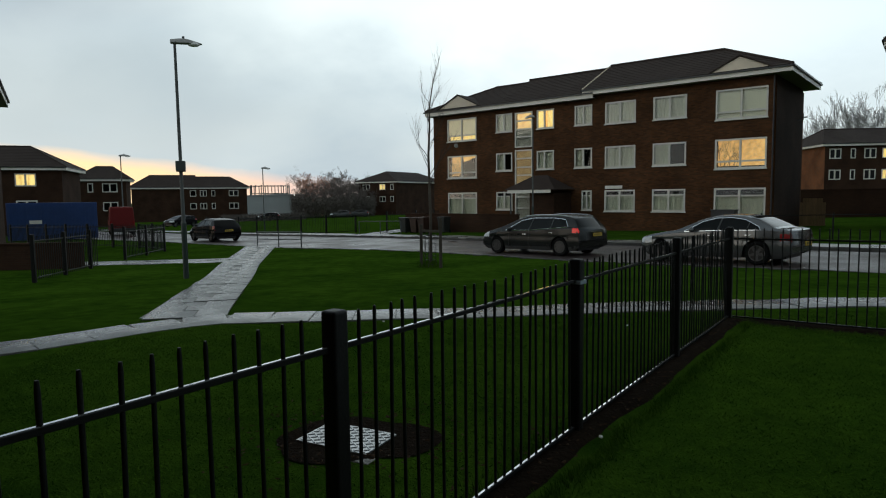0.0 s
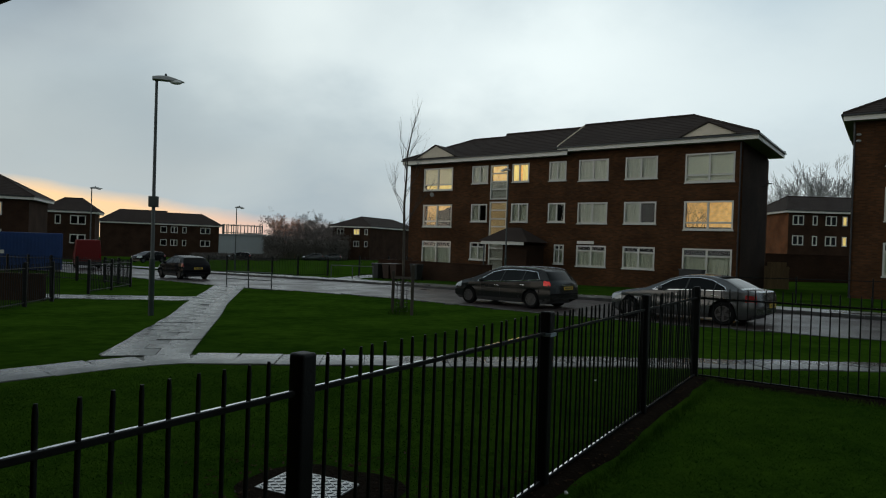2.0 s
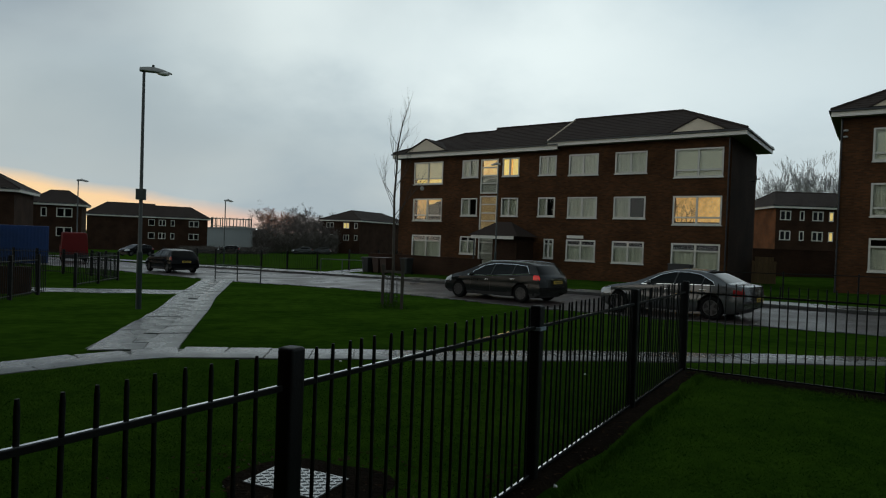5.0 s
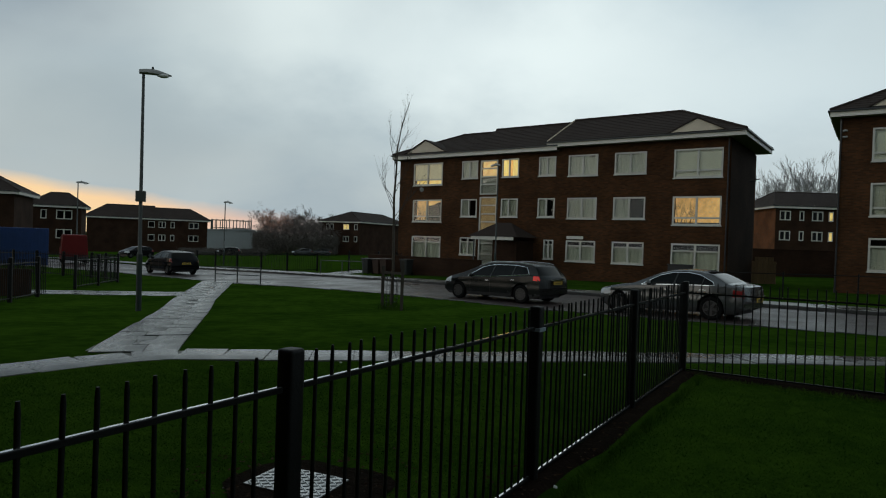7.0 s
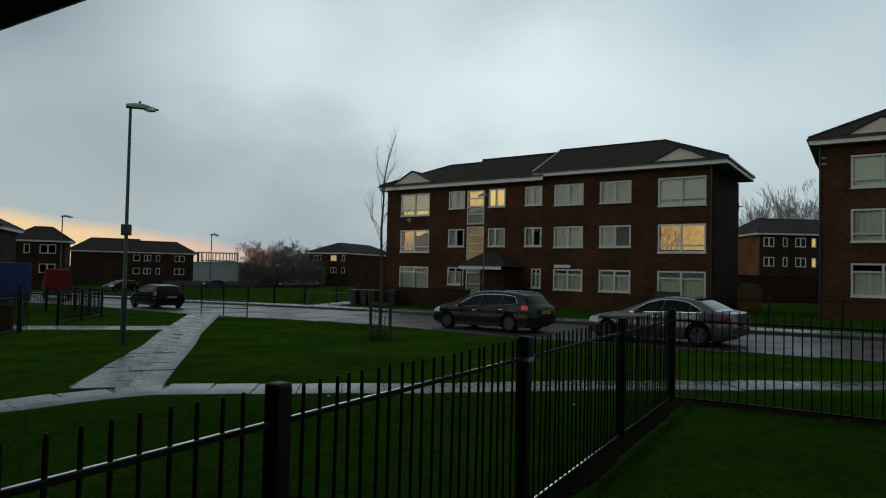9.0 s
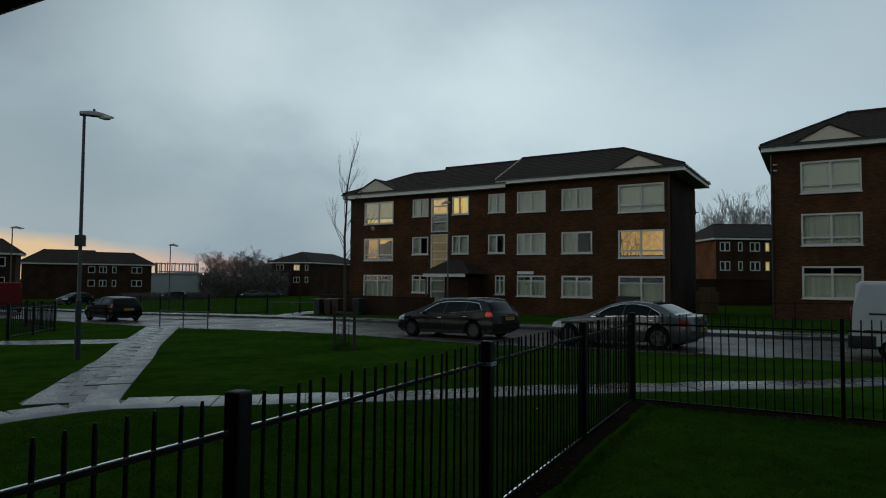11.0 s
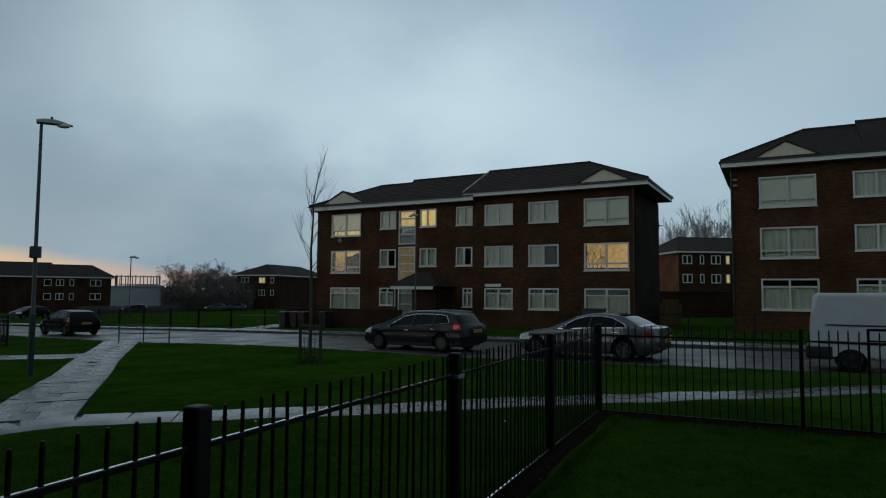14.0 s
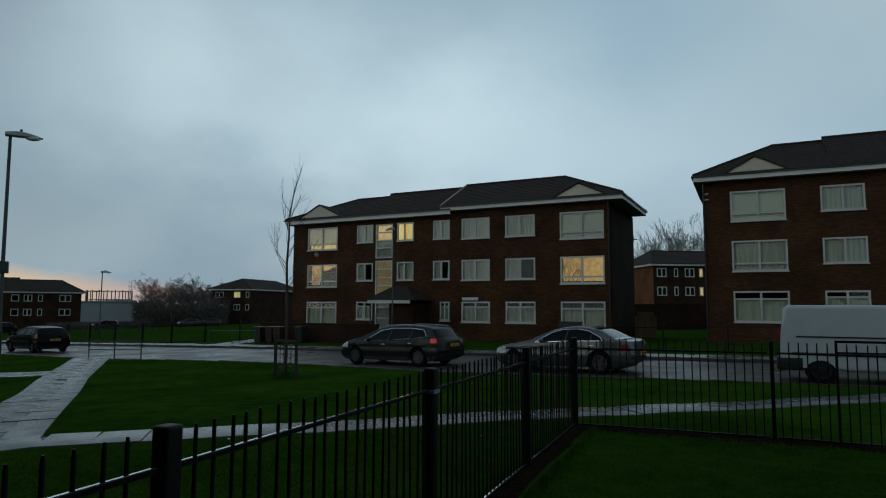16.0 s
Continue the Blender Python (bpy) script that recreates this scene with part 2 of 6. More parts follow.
LIT_DIM = material("dimly_lit_stair_wall", (0.45, 0.36, 0.22), rough=0.9, vary=0.2, scale=3, emit=(1.0, 0.66, 0.3), strength=0.16)
LIT_STAIR = material("lit_stair_wall", (0.6, 0.45, 0.25), rough=0.9, vary=0.2, scale=3, emit=(1.0, 0.62, 0.2), strength=0.6)
BLIND_LIT = material("lit_roller_blind", (0.80, 0.74, 0.55), rough=0.8, vary=0.06, scale=3, emit=(1.0, 0.78, 0.38), strength=0.12)
STAIR_PANEL = material("frosted_panel", (0.45, 0.42, 0.36), rough=0.5, vary=0.12, scale=4)
# dark tree silhouette of the painted window reflection
REFLECTED_TREE = material("reflected_branch_dark", (0.030, 0.020, 0.008), rough=0.7, vary=0.3)


def glass_material(name, tint=(0.96, 0.98, 0.96)):
    m = bpy.data.materials.new(name)
    m.use_nodes = True
    nt = m.node_tree
    N, K = nt.nodes.new, nt.links.new
    nt.nodes.remove(nt.nodes["Principled BSDF"])
    tr = N("ShaderNodeBsdfTransparent")
    tr.inputs[0].default_value = (*tint, 1)
    gl = N("ShaderNodeBsdfGlossy")
    gl.inputs["Roughness"].default_value = 0.02
    fr = N("ShaderNodeFresnel")
    fr.inputs["IOR"].default_value = 1.45
    mx = N("ShaderNodeMixShader")
    K(fr.outputs[0], mx.inputs[0])
    K(tr.outputs[0], mx.inputs[1])
    K(gl.outputs[0], mx.inputs[2])
    K(mx.outputs[0], nt.nodes["Material Output"].inputs["Surface"])
    return m


GLASS = glass_material("window_glass")
BLACK_STEEL = material("black_painted_steel", (0.006, 0.006, 0.006), rough=0.5, vary=0.4, scale=8, bump=0.15, bump_scale=60, spec=0.2)
WET_SHEEN = material("wet_rail_sheen", (0.66, 0.67, 0.68), rough=0.08, vary=0.5, scale=25, metal=0.9)
GALV = material("grey_lamp_column", (0.055, 0.062, 0.06), rough=0.5, vary=0.2, scale=5)
GREEN_STEEL = material("dark_green_column", (0.018, 0.03, 0.026), rough=0.5, vary=0.2, scale=5)
LAMP_GREY = material("lamp_housing", (0.32, 0.32, 0.31), rough=0.5, vary=0.1)
LENS = material("lamp_lens", (0.75, 0.75, 0.72), rough=0.15)
BARK = material("bark", (0.065, 0.052, 0.040), rough=0.9, vary=0.35, scale=12, bump=0.6)
TWIG = material("twigs", (0.040, 0.032, 0.026), rough=0.9, vary=0.3)
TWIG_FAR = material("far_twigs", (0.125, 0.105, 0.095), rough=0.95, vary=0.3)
# pale grey because distance haze is mixed into the twig colour
TWIG_HAZED = material("haze_tinted_twigs", (0.27, 0.265, 0.26), rough=0.95, vary=0.2)
# red of the low sunset light is painted into these twigs
TWIG_LIT_RED = material("reddish_twigs", (0.34, 0.16, 0.11), rough=0.9, vary=0.3)
CONCRETE = material("concrete", (0.16, 0.155, 0.14), rough=0.6, vary=0.25, scale=8, bump=0.3)
COVER = material("wet_steel_cover", (0.40, 0.41, 0.42), rough=0.28, metal=0.7, vary=0.3, scale=10)
TIMBER = material("timber", (0.20, 0.12, 0.055), rough=0.8, vary=0.3, scale=4, stretch=(8, 8, 0.6))
STAKE = material("stake_wood", (0.045, 0.038, 0.028), rough=0.85, vary=0.3, scale=6, stretch=(6, 6, 0.6))
PLASTIC_BIN = material("bin_plastic", (0.02, 0.022, 0.022), rough=0.5, vary=0.2)
BIN_BROWN = material("brown_bin_plastic", (0.040, 0.018, 0.012), rough=0.5, vary=0.2)
CLAD = material("grey_cladding", (0.36, 0.38, 0.39), rough=0.6, vary=0.06, scale=0.6)
LEAF_BROWN = material("wet_brown_leaf", (0.038, 0.021, 0.010), rough=0.9, spec=0.1, vary=0.4, scale=30)
LITTER = material("pale_litter", (0.8, 0.8, 0.78), rough=0.7)


def paint(name, c, metal=0.0, rough=0.28):
    return material(name, c, rough=rough, metal=metal, vary=0.05, scale=3, coat=0.3)


P_GREY = material("dark_grey_paint", (0.011, 0.012, 0.012), rough=0.26, spec=0.35, vary=0.06, scale=3)
P_SILVER = paint("silver_paint", (0.10, 0.105, 0.11), 0.6, 0.24)
P_BLACK = material("black_paint", (0.004, 0.004, 0.005), rough=0.25, vary=0.1, spec=0.10)
P_WHITE = paint("white_van_paint", (0.50, 0.51, 0.52))
P_RED = material("red_van_paint", (0.12, 0.006, 0.005), rough=0.5, spec=0.2, vary=0.1, scale=2)
P_BLUE = material("blue_painted_steel", (0.006, 0.036, 0.145), rough=0.55, vary=0.2, scale=1.5)
CAR_GLASS = material("tinted_car_glass", (0.003, 0.004, 0.004), rough=0.04, spec=0.15, vary=0.2)
RUBBER = material("tyre_rubber", (0.007, 0.007, 0.007), rough=0.9, spec=0.1, vary=0.2)
ALLOY = material("alloy_wheel", (0.085, 0.085, 0.09), rough=0.35, metal=0.8, vary=0.1)
CHROME = material("chrome_trim", (0.75, 0.75, 0.76), rough=0.15, metal=1.0)
TAIL = material("red_tail_lens", (0.20, 0.012, 0.014), rough=0.15, vary=0.15)
TAIL_LIT = material("lit_tail_lens", (0.55, 0.02, 0.02), rough=0.15, emit=(1.0, 0.03, 0.03), strength=0.18)
HEAD = material("headlamp_lens", (0.55, 0.56, 0.57), rough=0.1, vary=0.15)
DARK_TRIM = material("dark_trim", (0.012, 0.012, 0.013), rough=0.5, vary=0.2)
PLATE_Y = material("yellow_plate", (0.62, 0.42, 0.05), rough=0.45)
PLATE_BAR = material("plate_characters", (0.02, 0.02, 0.02), rough=0.5)
LAMP_WHITE = material("lit_floodlight", (1, 1, 1), emit=(1, 0.97, 0.9), strength=2.0)

# ---------------------------------------------------------------- mesh helpers


def bm_box(bm, x0, x1, y0, y1, z0, z1, m=None):
    vs = [bm.verts.new((x, y, z)) for x in (x0, x1) for y in (y0, y1) for z in (z0, z1)]
    for f in ((0, 1, 3, 2), (4, 6, 7, 5), (0, 4, 5, 1), (2, 3, 7, 6), (0, 2, 6, 4), (1, 5, 7, 3)):
        bm.faces.new([vs[i] for i in f])
    if m is not None:
        bmesh.ops.transform(bm, matrix=m, verts=vs)
    return vs


def box(x0, x1, y0, y1, z0, z1, bevel=0.0, seg=2):
    bm = bmesh.new()
    bm_box(bm, x0, x1, y0, y1, z0, z1)
    if bevel:
        bmesh.ops.bevel(bm, geom=bm.edges[:], offset=bevel, segments=seg, profile=0.6, affect="EDGES")
    return bm


def tube(bm, pts, radii, sides=8, cap=True):
    """A tapered tube along points."""
    rings = []
    n = len(pts)
    for i, p in enumerate(pts):
        p = Vector(p)
        d = (Vector(pts[min(i + 1, n - 1)]) - Vector(pts[max(i - 1, 0)])).normalized()
        a = d.orthogonal().normalized() if i == 0 else (ref - ref.dot(d) * d).normalized()
        ref = a
        b = d.cross(a)
        rings.append([bm.verts.new(p + (a * math.cos(2 * math.pi * k / sides) + b * math.sin(2 * math.pi * k / sides)) * radii[i]) for k in range(sides)])
    for r0, r1 in zip(rings, rings[1:]):
        for k in range(sides):
            bm.faces.new((r0[k], r0[(k + 1) % sides], r1[(k + 1) % sides], r1[k]))
    if cap and sides > 2:
        bm.faces.new(rings[0][::-1])
        bm.faces.new(rings[-1])


def rod(p, q, r, sides=8, r2=None):
    bm = bmesh.new()
    tube(bm, [p, q], [r, r if r2 is None else r2], sides)
    return bm


def prism(poly, y0, y1, bevel=0.0, seg=3):
    """A side outline in x and z, drawn out from y0 to y1."""
    bm = bmesh.new()
    a = [bm.verts.new((x, y0, z)) for x, z in poly]
    b = [bm.verts.new((x, y1, z)) for x, z in poly]
    n = len(poly)
    fa, fb = bm.faces.new(a), bm.faces.new(b[::-1])
    for i in range(n):
        bm.faces.new((a[i], b[i], b[(i + 1) % n], a[(i + 1) % n]))
    if bevel:
        es = list(set(fa.edges) | set(fb.edges))
        bmesh.ops.bevel(bm, geom=es, offset=bevel, segments=seg, profile=0.6, affect="EDGES", clamp_overlap=True)
    bmesh.ops.recalc_face_normals(bm, faces=bm.faces[:])
    return bm


def mesh_of(name, bm, mat, smooth=None):
    bmesh.ops.recalc_face_normals(bm, faces=bm.faces[:])
    me = bpy.data.meshes.new(name)
    bm.to_mesh(me)
    bm.free()
    me.materials.append(mat)
    if smooth:
        me.shade_smooth()
        me.set_sharp_from_angle(angle=radians(smooth))
    return me


def part(name, bm, mat, parent, label="", m=None, smooth=None):
    me = mesh_of(name, bm, mat, smooth)
    ob = new(name, me)
    ob.parent = parent
    if m is not None:
        ob.matrix_basis = m
    if label:
        ob["label"] = label
    return ob


def share(name, me, parent, m, label=""):
    ob = new(name, me)
    ob.parent = parent
    ob.matrix_basis = m
    if label:
        ob["label"] = label
    return ob


def thing(name, m, label, category, group="", kind=""):
    ob = new(name)
    ob.empty_display_size = 0.2
    ob.matrix_basis = m
    return tagged(ob, label, category, group, kind)


def at(x, y, rz=0.0, dz=0.0):
    return pose(x, y, terrain(x, y) + dz, 0, 0, rz)


def solid(name, bm, mat, label, category, m=None, kind="", group="", smooth=None):
    ob = new(name, mesh_of(name, bm, mat, smooth))
    if m is not None:
        ob.matrix_basis = m
    return tagged(ob, label, category, group, kind)


# ---------------------------------------------------------------- ground, road, paths
NEAR_KERB = [(-60, 78), (-36, 55), (-26, 46.5), (-18, 39.6), (-13, 35), (-10.2, 31.9), (-8.1, 30.0), (-4.0, 27.6), (-1.0, 25.2), (1.5, 22.2), (4.65, 18.9), (7.3, 16.5), (9.9, 14.4), (14, 11.1), (22, 4.9), (40, -9)]
FAR_KERB = [(-54, 84), (-30, 60.5), (-20, 51.2), (-13.7, 45.6), (-8.3, 41.3), (-4.5, 38.2), (-0.8, 34.4), (1.9, 31.0), (6.6, 26.0), (12.7, 20.9), (14.9, 18.2), (19, 15.0), (28, 8.0), (46, -6)]


def along(line, step):
    """Points and headings at even steps along a broken line."""
    out, left = [], 0.0
    for (x0, y0), (x1, y1) in zip(line, line[1:]):
        l = math.hypot(x1 - x0, y1 - y0)
        d = left
        while d < l:
            out.append((x0 + (x1 - x0) * d / l, y0 + (y1 - y0) * d / l, math.degrees(math.atan2(y1 - y0, x1 - x0))))
            d += step
        left = d - l
    return out


def smooth_line(line, n=3):
    for _ in range(n):
        out = [line[0]]
        for (x0, y0), (x1, y1) in zip(line, line[1:]):
            out += [(0.75 * x0 + 0.25 * x1, 0.75 * y0 + 0.25 * y1), (0.25 * x0 + 0.75 * x1, 0.25 * y0 + 0.75 * y1)]
        line = out + [line[-1]]
    return line


NEAR_S, FAR_S = smooth_line(NEAR_KERB, 2), smooth_line(FAR_KERB, 2)
CORRIDOR = NEAR_S + FAR_S[::-1]
CORR = np.array(CORRIDOR)


def in_road(x, y):
    xs, ys = CORR[:, 0], CORR[:, 1]
    x2, y2 = np.roll(xs, -1), np.roll(ys, -1)
    c = ((ys > y) != (y2 > y)) & (x < (x2 - xs) * (y - ys) / (y2 - ys + 1e-12) + xs)
    return bool(c.sum() % 2)


def make_ground():
    radii = [0.0]
    r = 0.6
    while r < 1200:
        radii.append(r)
        r += 0.35 if r < 8 else (0.5 if r < 60 else r * 0.08)
    angs = []
    a = -180.0
    while a < 180:
        angs.append(a)
        a += 0.7 if -46 <= a < 62 else 6.0
    verts, faces = [(0, 0, 0)], []
    na = len(angs)
    for r in radii[1:]:
        for a in angs:
            x, y = r * math.sin(radians(a)), r * math.cos(radians(a))
            z = terrain(x, y)
            if 11 < r < 130 and in_road(x, y):
                z -= 0.30
            verts.append((x, y, z))
    for k in range(na):
        faces.append((0, 1 + (k + 1) % na, 1 + k))
    for i in range(len(radii) - 2):
        b0, b1 = 1 + i * na, 1 + (i + 1) * na
        for k in range(na):
            k1 = (k + 1) % na
            faces.append((b0 + k, b0 + k1, b1 + k1, b1 + k))
    me = bpy.data.meshes.new("ground")
    me.from_pydata(verts, [], faces)
    me.materials.append(GRASS)
    me.shade_smooth()
    tagged(new("ground", me), "short wet green lawn sloping gently to the road", "lawn", kind="structure")


make_ground()


def ribbon(name, left, right, dz, mat, label, category, n=160):
    def res(line):
        pts = np.array(line)
        d = np.r_[0, np.cumsum(np.hypot(*np.diff(pts, axis=0).T))]
        s = np.linspace(0, d[-1], n)
        return np.c_[np.interp(s, d, pts[:, 0]), np.interp(s, d, pts[:, 1])]
    A, B = res(left), res(right)
    verts, faces, w = [], [], 7
    for p, q in zip(A, B):
        for j in range(w):
            x, y = p + (q - p) * j / (w - 1)
            verts.append((x, y, terrain(x, y) + dz))
    for i in range(n - 1):
        for j in range(w - 1):
            o = i * w + j
            faces.append((o, o + 1, o + w + 1, o + w))
    me = bpy.data.meshes.new(name)
    me.from_pydata(verts, [], faces)
    me.materials.append(mat)
    me.shade_smooth()
    return tagged(new(name, me), label, category, kind="structure")


def offset_line(line, d):
    out = []
    for i, (x, y) in enumerate(line):
        x0, y0 = line[max(i - 1, 0)]
        x1, y1 = line[min(i + 1, len(line) - 1)]
        l = math.hypot(x1 - x0, y1 - y0)
        out.append((x - (y1 - y0) / l * d, y + (x1 - x0) / l * d))
    return out


ribbon("road", NEAR_S, FAR_S, -0.03, ASPHALT, "wet reddish grey asphalt road with a sheen", "road")
ribbon("pavement", offset_line(FAR_S, 0.14), offset_line(FAR_S, 1.75), 0.08, PAVEMENT, "wet grey footway along the far kerb", "pavement")


def grow(bm, rnd, p, d, length, radius, depth, spread=0.5, up=0.25, sides=5, kids=(2, 4), wig=0.12, thin=0.0):
    n = 4 if depth > 1 else 3
    pts, rad = [Vector(p)], [radius]
    dd = Vector(d).normalized()
    for i in range(n):
        dd = (dd + Vector((rnd.gauss(0, wig), rnd.gauss(0, wig), rnd.gauss(0, wig) + up * 0.12))).normalized()
        pts.append(pts[-1] + dd * length / n)
        rad.append(max(thin, radius * (1 - 0.65 * (i + 1) / n)))
    tube(bm, pts, rad, sides if depth > 1 else 3, cap=False)
    if depth > 0:
        for _ in range(rnd.randint(*kids)):
            f = rnd.uniform(0.3, 1.0)
            i = min(n - 1, int(f * n))
            q = pts[i].lerp(pts[i + 1], f * n - i)
            a = dd.orthogonal().normalized()
            a.rotate(Matrix.Rotation(rnd.uniform(0, 2 * math.pi), 3, dd))
            nd = (dd + a * spread * rnd.uniform(0.6, 1.3) + Vector((0, 0, up))).normalized()
            grow(bm, rnd, q, nd, length * rnd.uniform(0.5, 0.75), max(thin, rad[i] * 0.62), depth - 1, spread, up, sides, kids, wig, thin)


# ---------------------------------------------------------------- flats
def windowed_wall(width, z0, z1, holes, thick):
    """A wall in x and z with openings cut through, its front at y = 0."""
    bm = bmesh.new()
    xs = sorted({0.0, width, *[h[0] for h in holes], *[h[1] for h in holes]})
    zs = sorted({z0, z1, *[h[2] for h in holes], *[h[3] for h in holes]})
    for xa, xb in zip(xs, xs[1:]):
        for za, zb in zip(zs, zs[1:]):
            cx, cz = (xa + xb) / 2, (za + zb) / 2
            if any(h[0] < cx < h[1] and h[2] < cz < h[3] for h in holes):
                continue
            for y in (0, thick):
                vs = [bm.verts.new(p) for p in ((xa, y, za), (xb, y, za), (xb, y, zb), (xa, y, zb))]
                bm.faces.new(vs if y == 0 else vs[::-1])
    for xa, xb, za, zb in holes:
        for p, q in (((xa, za), (xb, za)), ((xb, za), (xb, zb)), ((xb, zb), (xa, zb)), ((xa, zb), (xa, za))):
            bm.faces.new([bm.verts.new(v) for v in ((p[0], 0, p[1]), (q[0], 0, q[1]), (q[0], thick, q[1]), (p[0], thick, p[1]))])
    bmesh.ops.remove_doubles(bm, verts=bm.verts[:], dist=0.0005)
    return bm


def add_window(house, x0, x1, z0, z1, mull=(0.5,), trans=(), inside="net", sill=True):
    """A white plastic window set in the wall whose front is y = 0 in the house's frame."""
    fw, fy0, fy1 = 0.085, -0.02, 0.09
    W, H = x1 - x0, z1 - z0
    xe, ze = [0, *[u * W for u in mull], W], [0, *[v * H for v in trans], H]
    lights = [(a + (fw if a == 0 else 0.05), b - (fw if b == W else 0.05), c + (fw if c == 0 else 0.045), d - (fw if d == H else 0.045))
              for a, b in zip(xe, xe[1:]) for c, d in zip(ze, ze[1:])]
    bm = windowed_wall(W, 0, H, lights, fy1 - fy0)
    rim = [bm.verts.new((x, y, z)) for x, z in ((0, 0), (W, 0), (W, H), (0, H)) for y in (0, fy1 - fy0)]
    for k in range(4):
        a, b = 2 * k, 2 * ((k + 1) % 4)
        bm.faces.new((rim[a], rim[b], rim[b + 1], rim[a + 1]))
    bmesh.ops.remove_doubles(bm, verts=bm.verts[:], dist=0.0005)
    bmesh.ops.translate(bm, verts=bm.verts[:], vec=(x0, fy0, z0))
    fr = part("window", bm, UPVC, house)
    if sill:
        part("sill", box(x0 - 0.04, x1 + 0.04, -0.09, 0.02, z0 - 0.06, z0 - 0.004, 0.01), UPVC, fr)
    us, vs = [0, *mull, 1], [0, *trans, 1]
    k = 0
    for ua, ub in zip(us, us[1:]):
        for va, vb in zip(vs, vs[1:]):
            p = part("pane", box(x0 + ua * W + 0.05, x0 + ub * W - 0.05, 0.030, 0.042, z0 + va * H + 0.045, z0 + vb * H - 0.045), GLASS, fr)
            p.visible_shadow = False
            k += 1
    a, b = x0 + 0.02, x1 - 0.02
    if inside in ("net", "half", "blind"):
        bm = bmesh.new()
        n = 28 if inside != "blind" else 2
        lim = b if inside != "half" else (a + b) / 2
        zt = z0 + 0.74 * H if trans == (0.74,) else z1 - 0.02
        for i in range(n):
            xa, xb = a + (lim - a) * i / n, a + (lim - a) * (i + 1) / n
            ya, yb = (0.16 + 0.018 * math.sin(i * 1.9), 0.16 + 0.018 * math.sin((i + 1) * 1.9)) if inside != "blind" else (0.15, 0.15)
            bm.faces.new([bm.verts.new(v) for v in ((xa, ya, z0 + 0.02), (xb, yb, z0 + 0.02), (xb, yb, zt), (xa, ya, zt))])
        part("curtain" if inside != "blind" else "blind", bm, NET if inside != "blind" else BLIND, fr, "hanging net curtain" if inside != "blind" else "drawn pale blind")
    elif inside == "lit_blind":
        part("blind", box(a, b, 0.150, 0.156, z0 + 0.27 * H, z1 - 0.02), BLIND_LIT, fr, "drawn blind faintly lit from the room")
        part("room", box(a, b, 0.35, 0.37, z0 + 0.02, z0 + 0.32 * H), LIT_YELLOW, fr, "lit strip under the blind")
    elif inside == "lit":
        bm = bmesh.new()
        for xa, xb in ((a, a + (b - a) * 0.42), (a + (b - a) * 0.56, b)):
            n = 12
            for i in range(n):
                p, q = xa + (xb - xa) * i / n, xa + (xb - xa) * (i + 1) / n
                bm.faces.new([bm.verts.new(v) for v in ((p, 0.16 + 0.015 * (i % 2), z0 + 0.02), (q, 0.16 + 0.015 * ((i + 1) % 2), z0 + 0.02), (q, 0.16 + 0.015 * ((i + 1) % 2), z1 - 0.02), (p, 0.16 + 0.015 * (i % 2), z1 - 0.02))])
        part("curtain", bm, LIT_YELLOW, fr, "yellow curtains lit from the room")
        part("room", box(a, b, 0.35, 0.37, z0, z1), WARM_GLOW, fr)
    elif inside in ("warm", "warm_part"):
        # sunset and tree reflected in the glass, imitated by a glowing sheet and branches
        lim = b if inside == "warm" else a + (b - a) * 0.44
        part("room", box(a, lim, 0.50, 0.52, z0 + 0.05, z1 - 0.02), WARM_GLOW, fr, "glowing sheet standing for the sunset reflected in the pane")
        if inside == "warm_part":
            # board coloured near-black so this half of the pane reads dark
            part("dark_board", box(a + (b - a) * 0.47, b, 0.26, 0.28, z0, z1), UNLIT_ROOM, fr)
            part("glow_wedge", prism([(a + (b - a) * 0.50, z1 - 0.08), (b - 0.06, z1 - 0.08), (b - 0.10, z1 - 0.16), (a + (b - a) * 0.80, z1 - 0.22), (a + (b - a) * 0.68, z1 - 0.38), (a + (b - a) * 0.52, z1 - 0.42)], 0.15, 0.17), WARM_GLOW, fr, "glowing wedge standing for a bright reflection in the pane")
        rnd = random.Random(int(x0 * 10) + 5)
        bm = bmesh.new()
        wide = (lim - a) * (0.46 if inside == "warm" else 0.95)
        for i in range(9):
            q = Vector((a + wide * (0.08 + 0.1 * i), 0.30, z0 + 0.12))
            grow(bm, rnd, q, (rnd.uniform(-0.3, 0.9), 0.0, 0.8), H * rnd.uniform(0.45, 0.72), 0.020, 3, 0.7, 0.10, 4, (3, 4), 0.16)
        for v in bm.verts:
            v.co.x, v.co.y, v.co.z = min(max(v.co.x, a), a + wide), min(max(v.co.y, 0.26), 0.34), min(max(v.co.z, z0 + 0.04), z1 - 0.06)
        part("reflected_branches", bm, REFLECTED_TREE, fr, "dark branches standing for a tree reflected in the pane")
        # dark lower edge of the imitated reflection
        part("dark_strip", box(a, lim, 0.36, 0.44, z0 + 0.02, z0 + 0.16), UNLIT_ROOM, fr)
    return fr


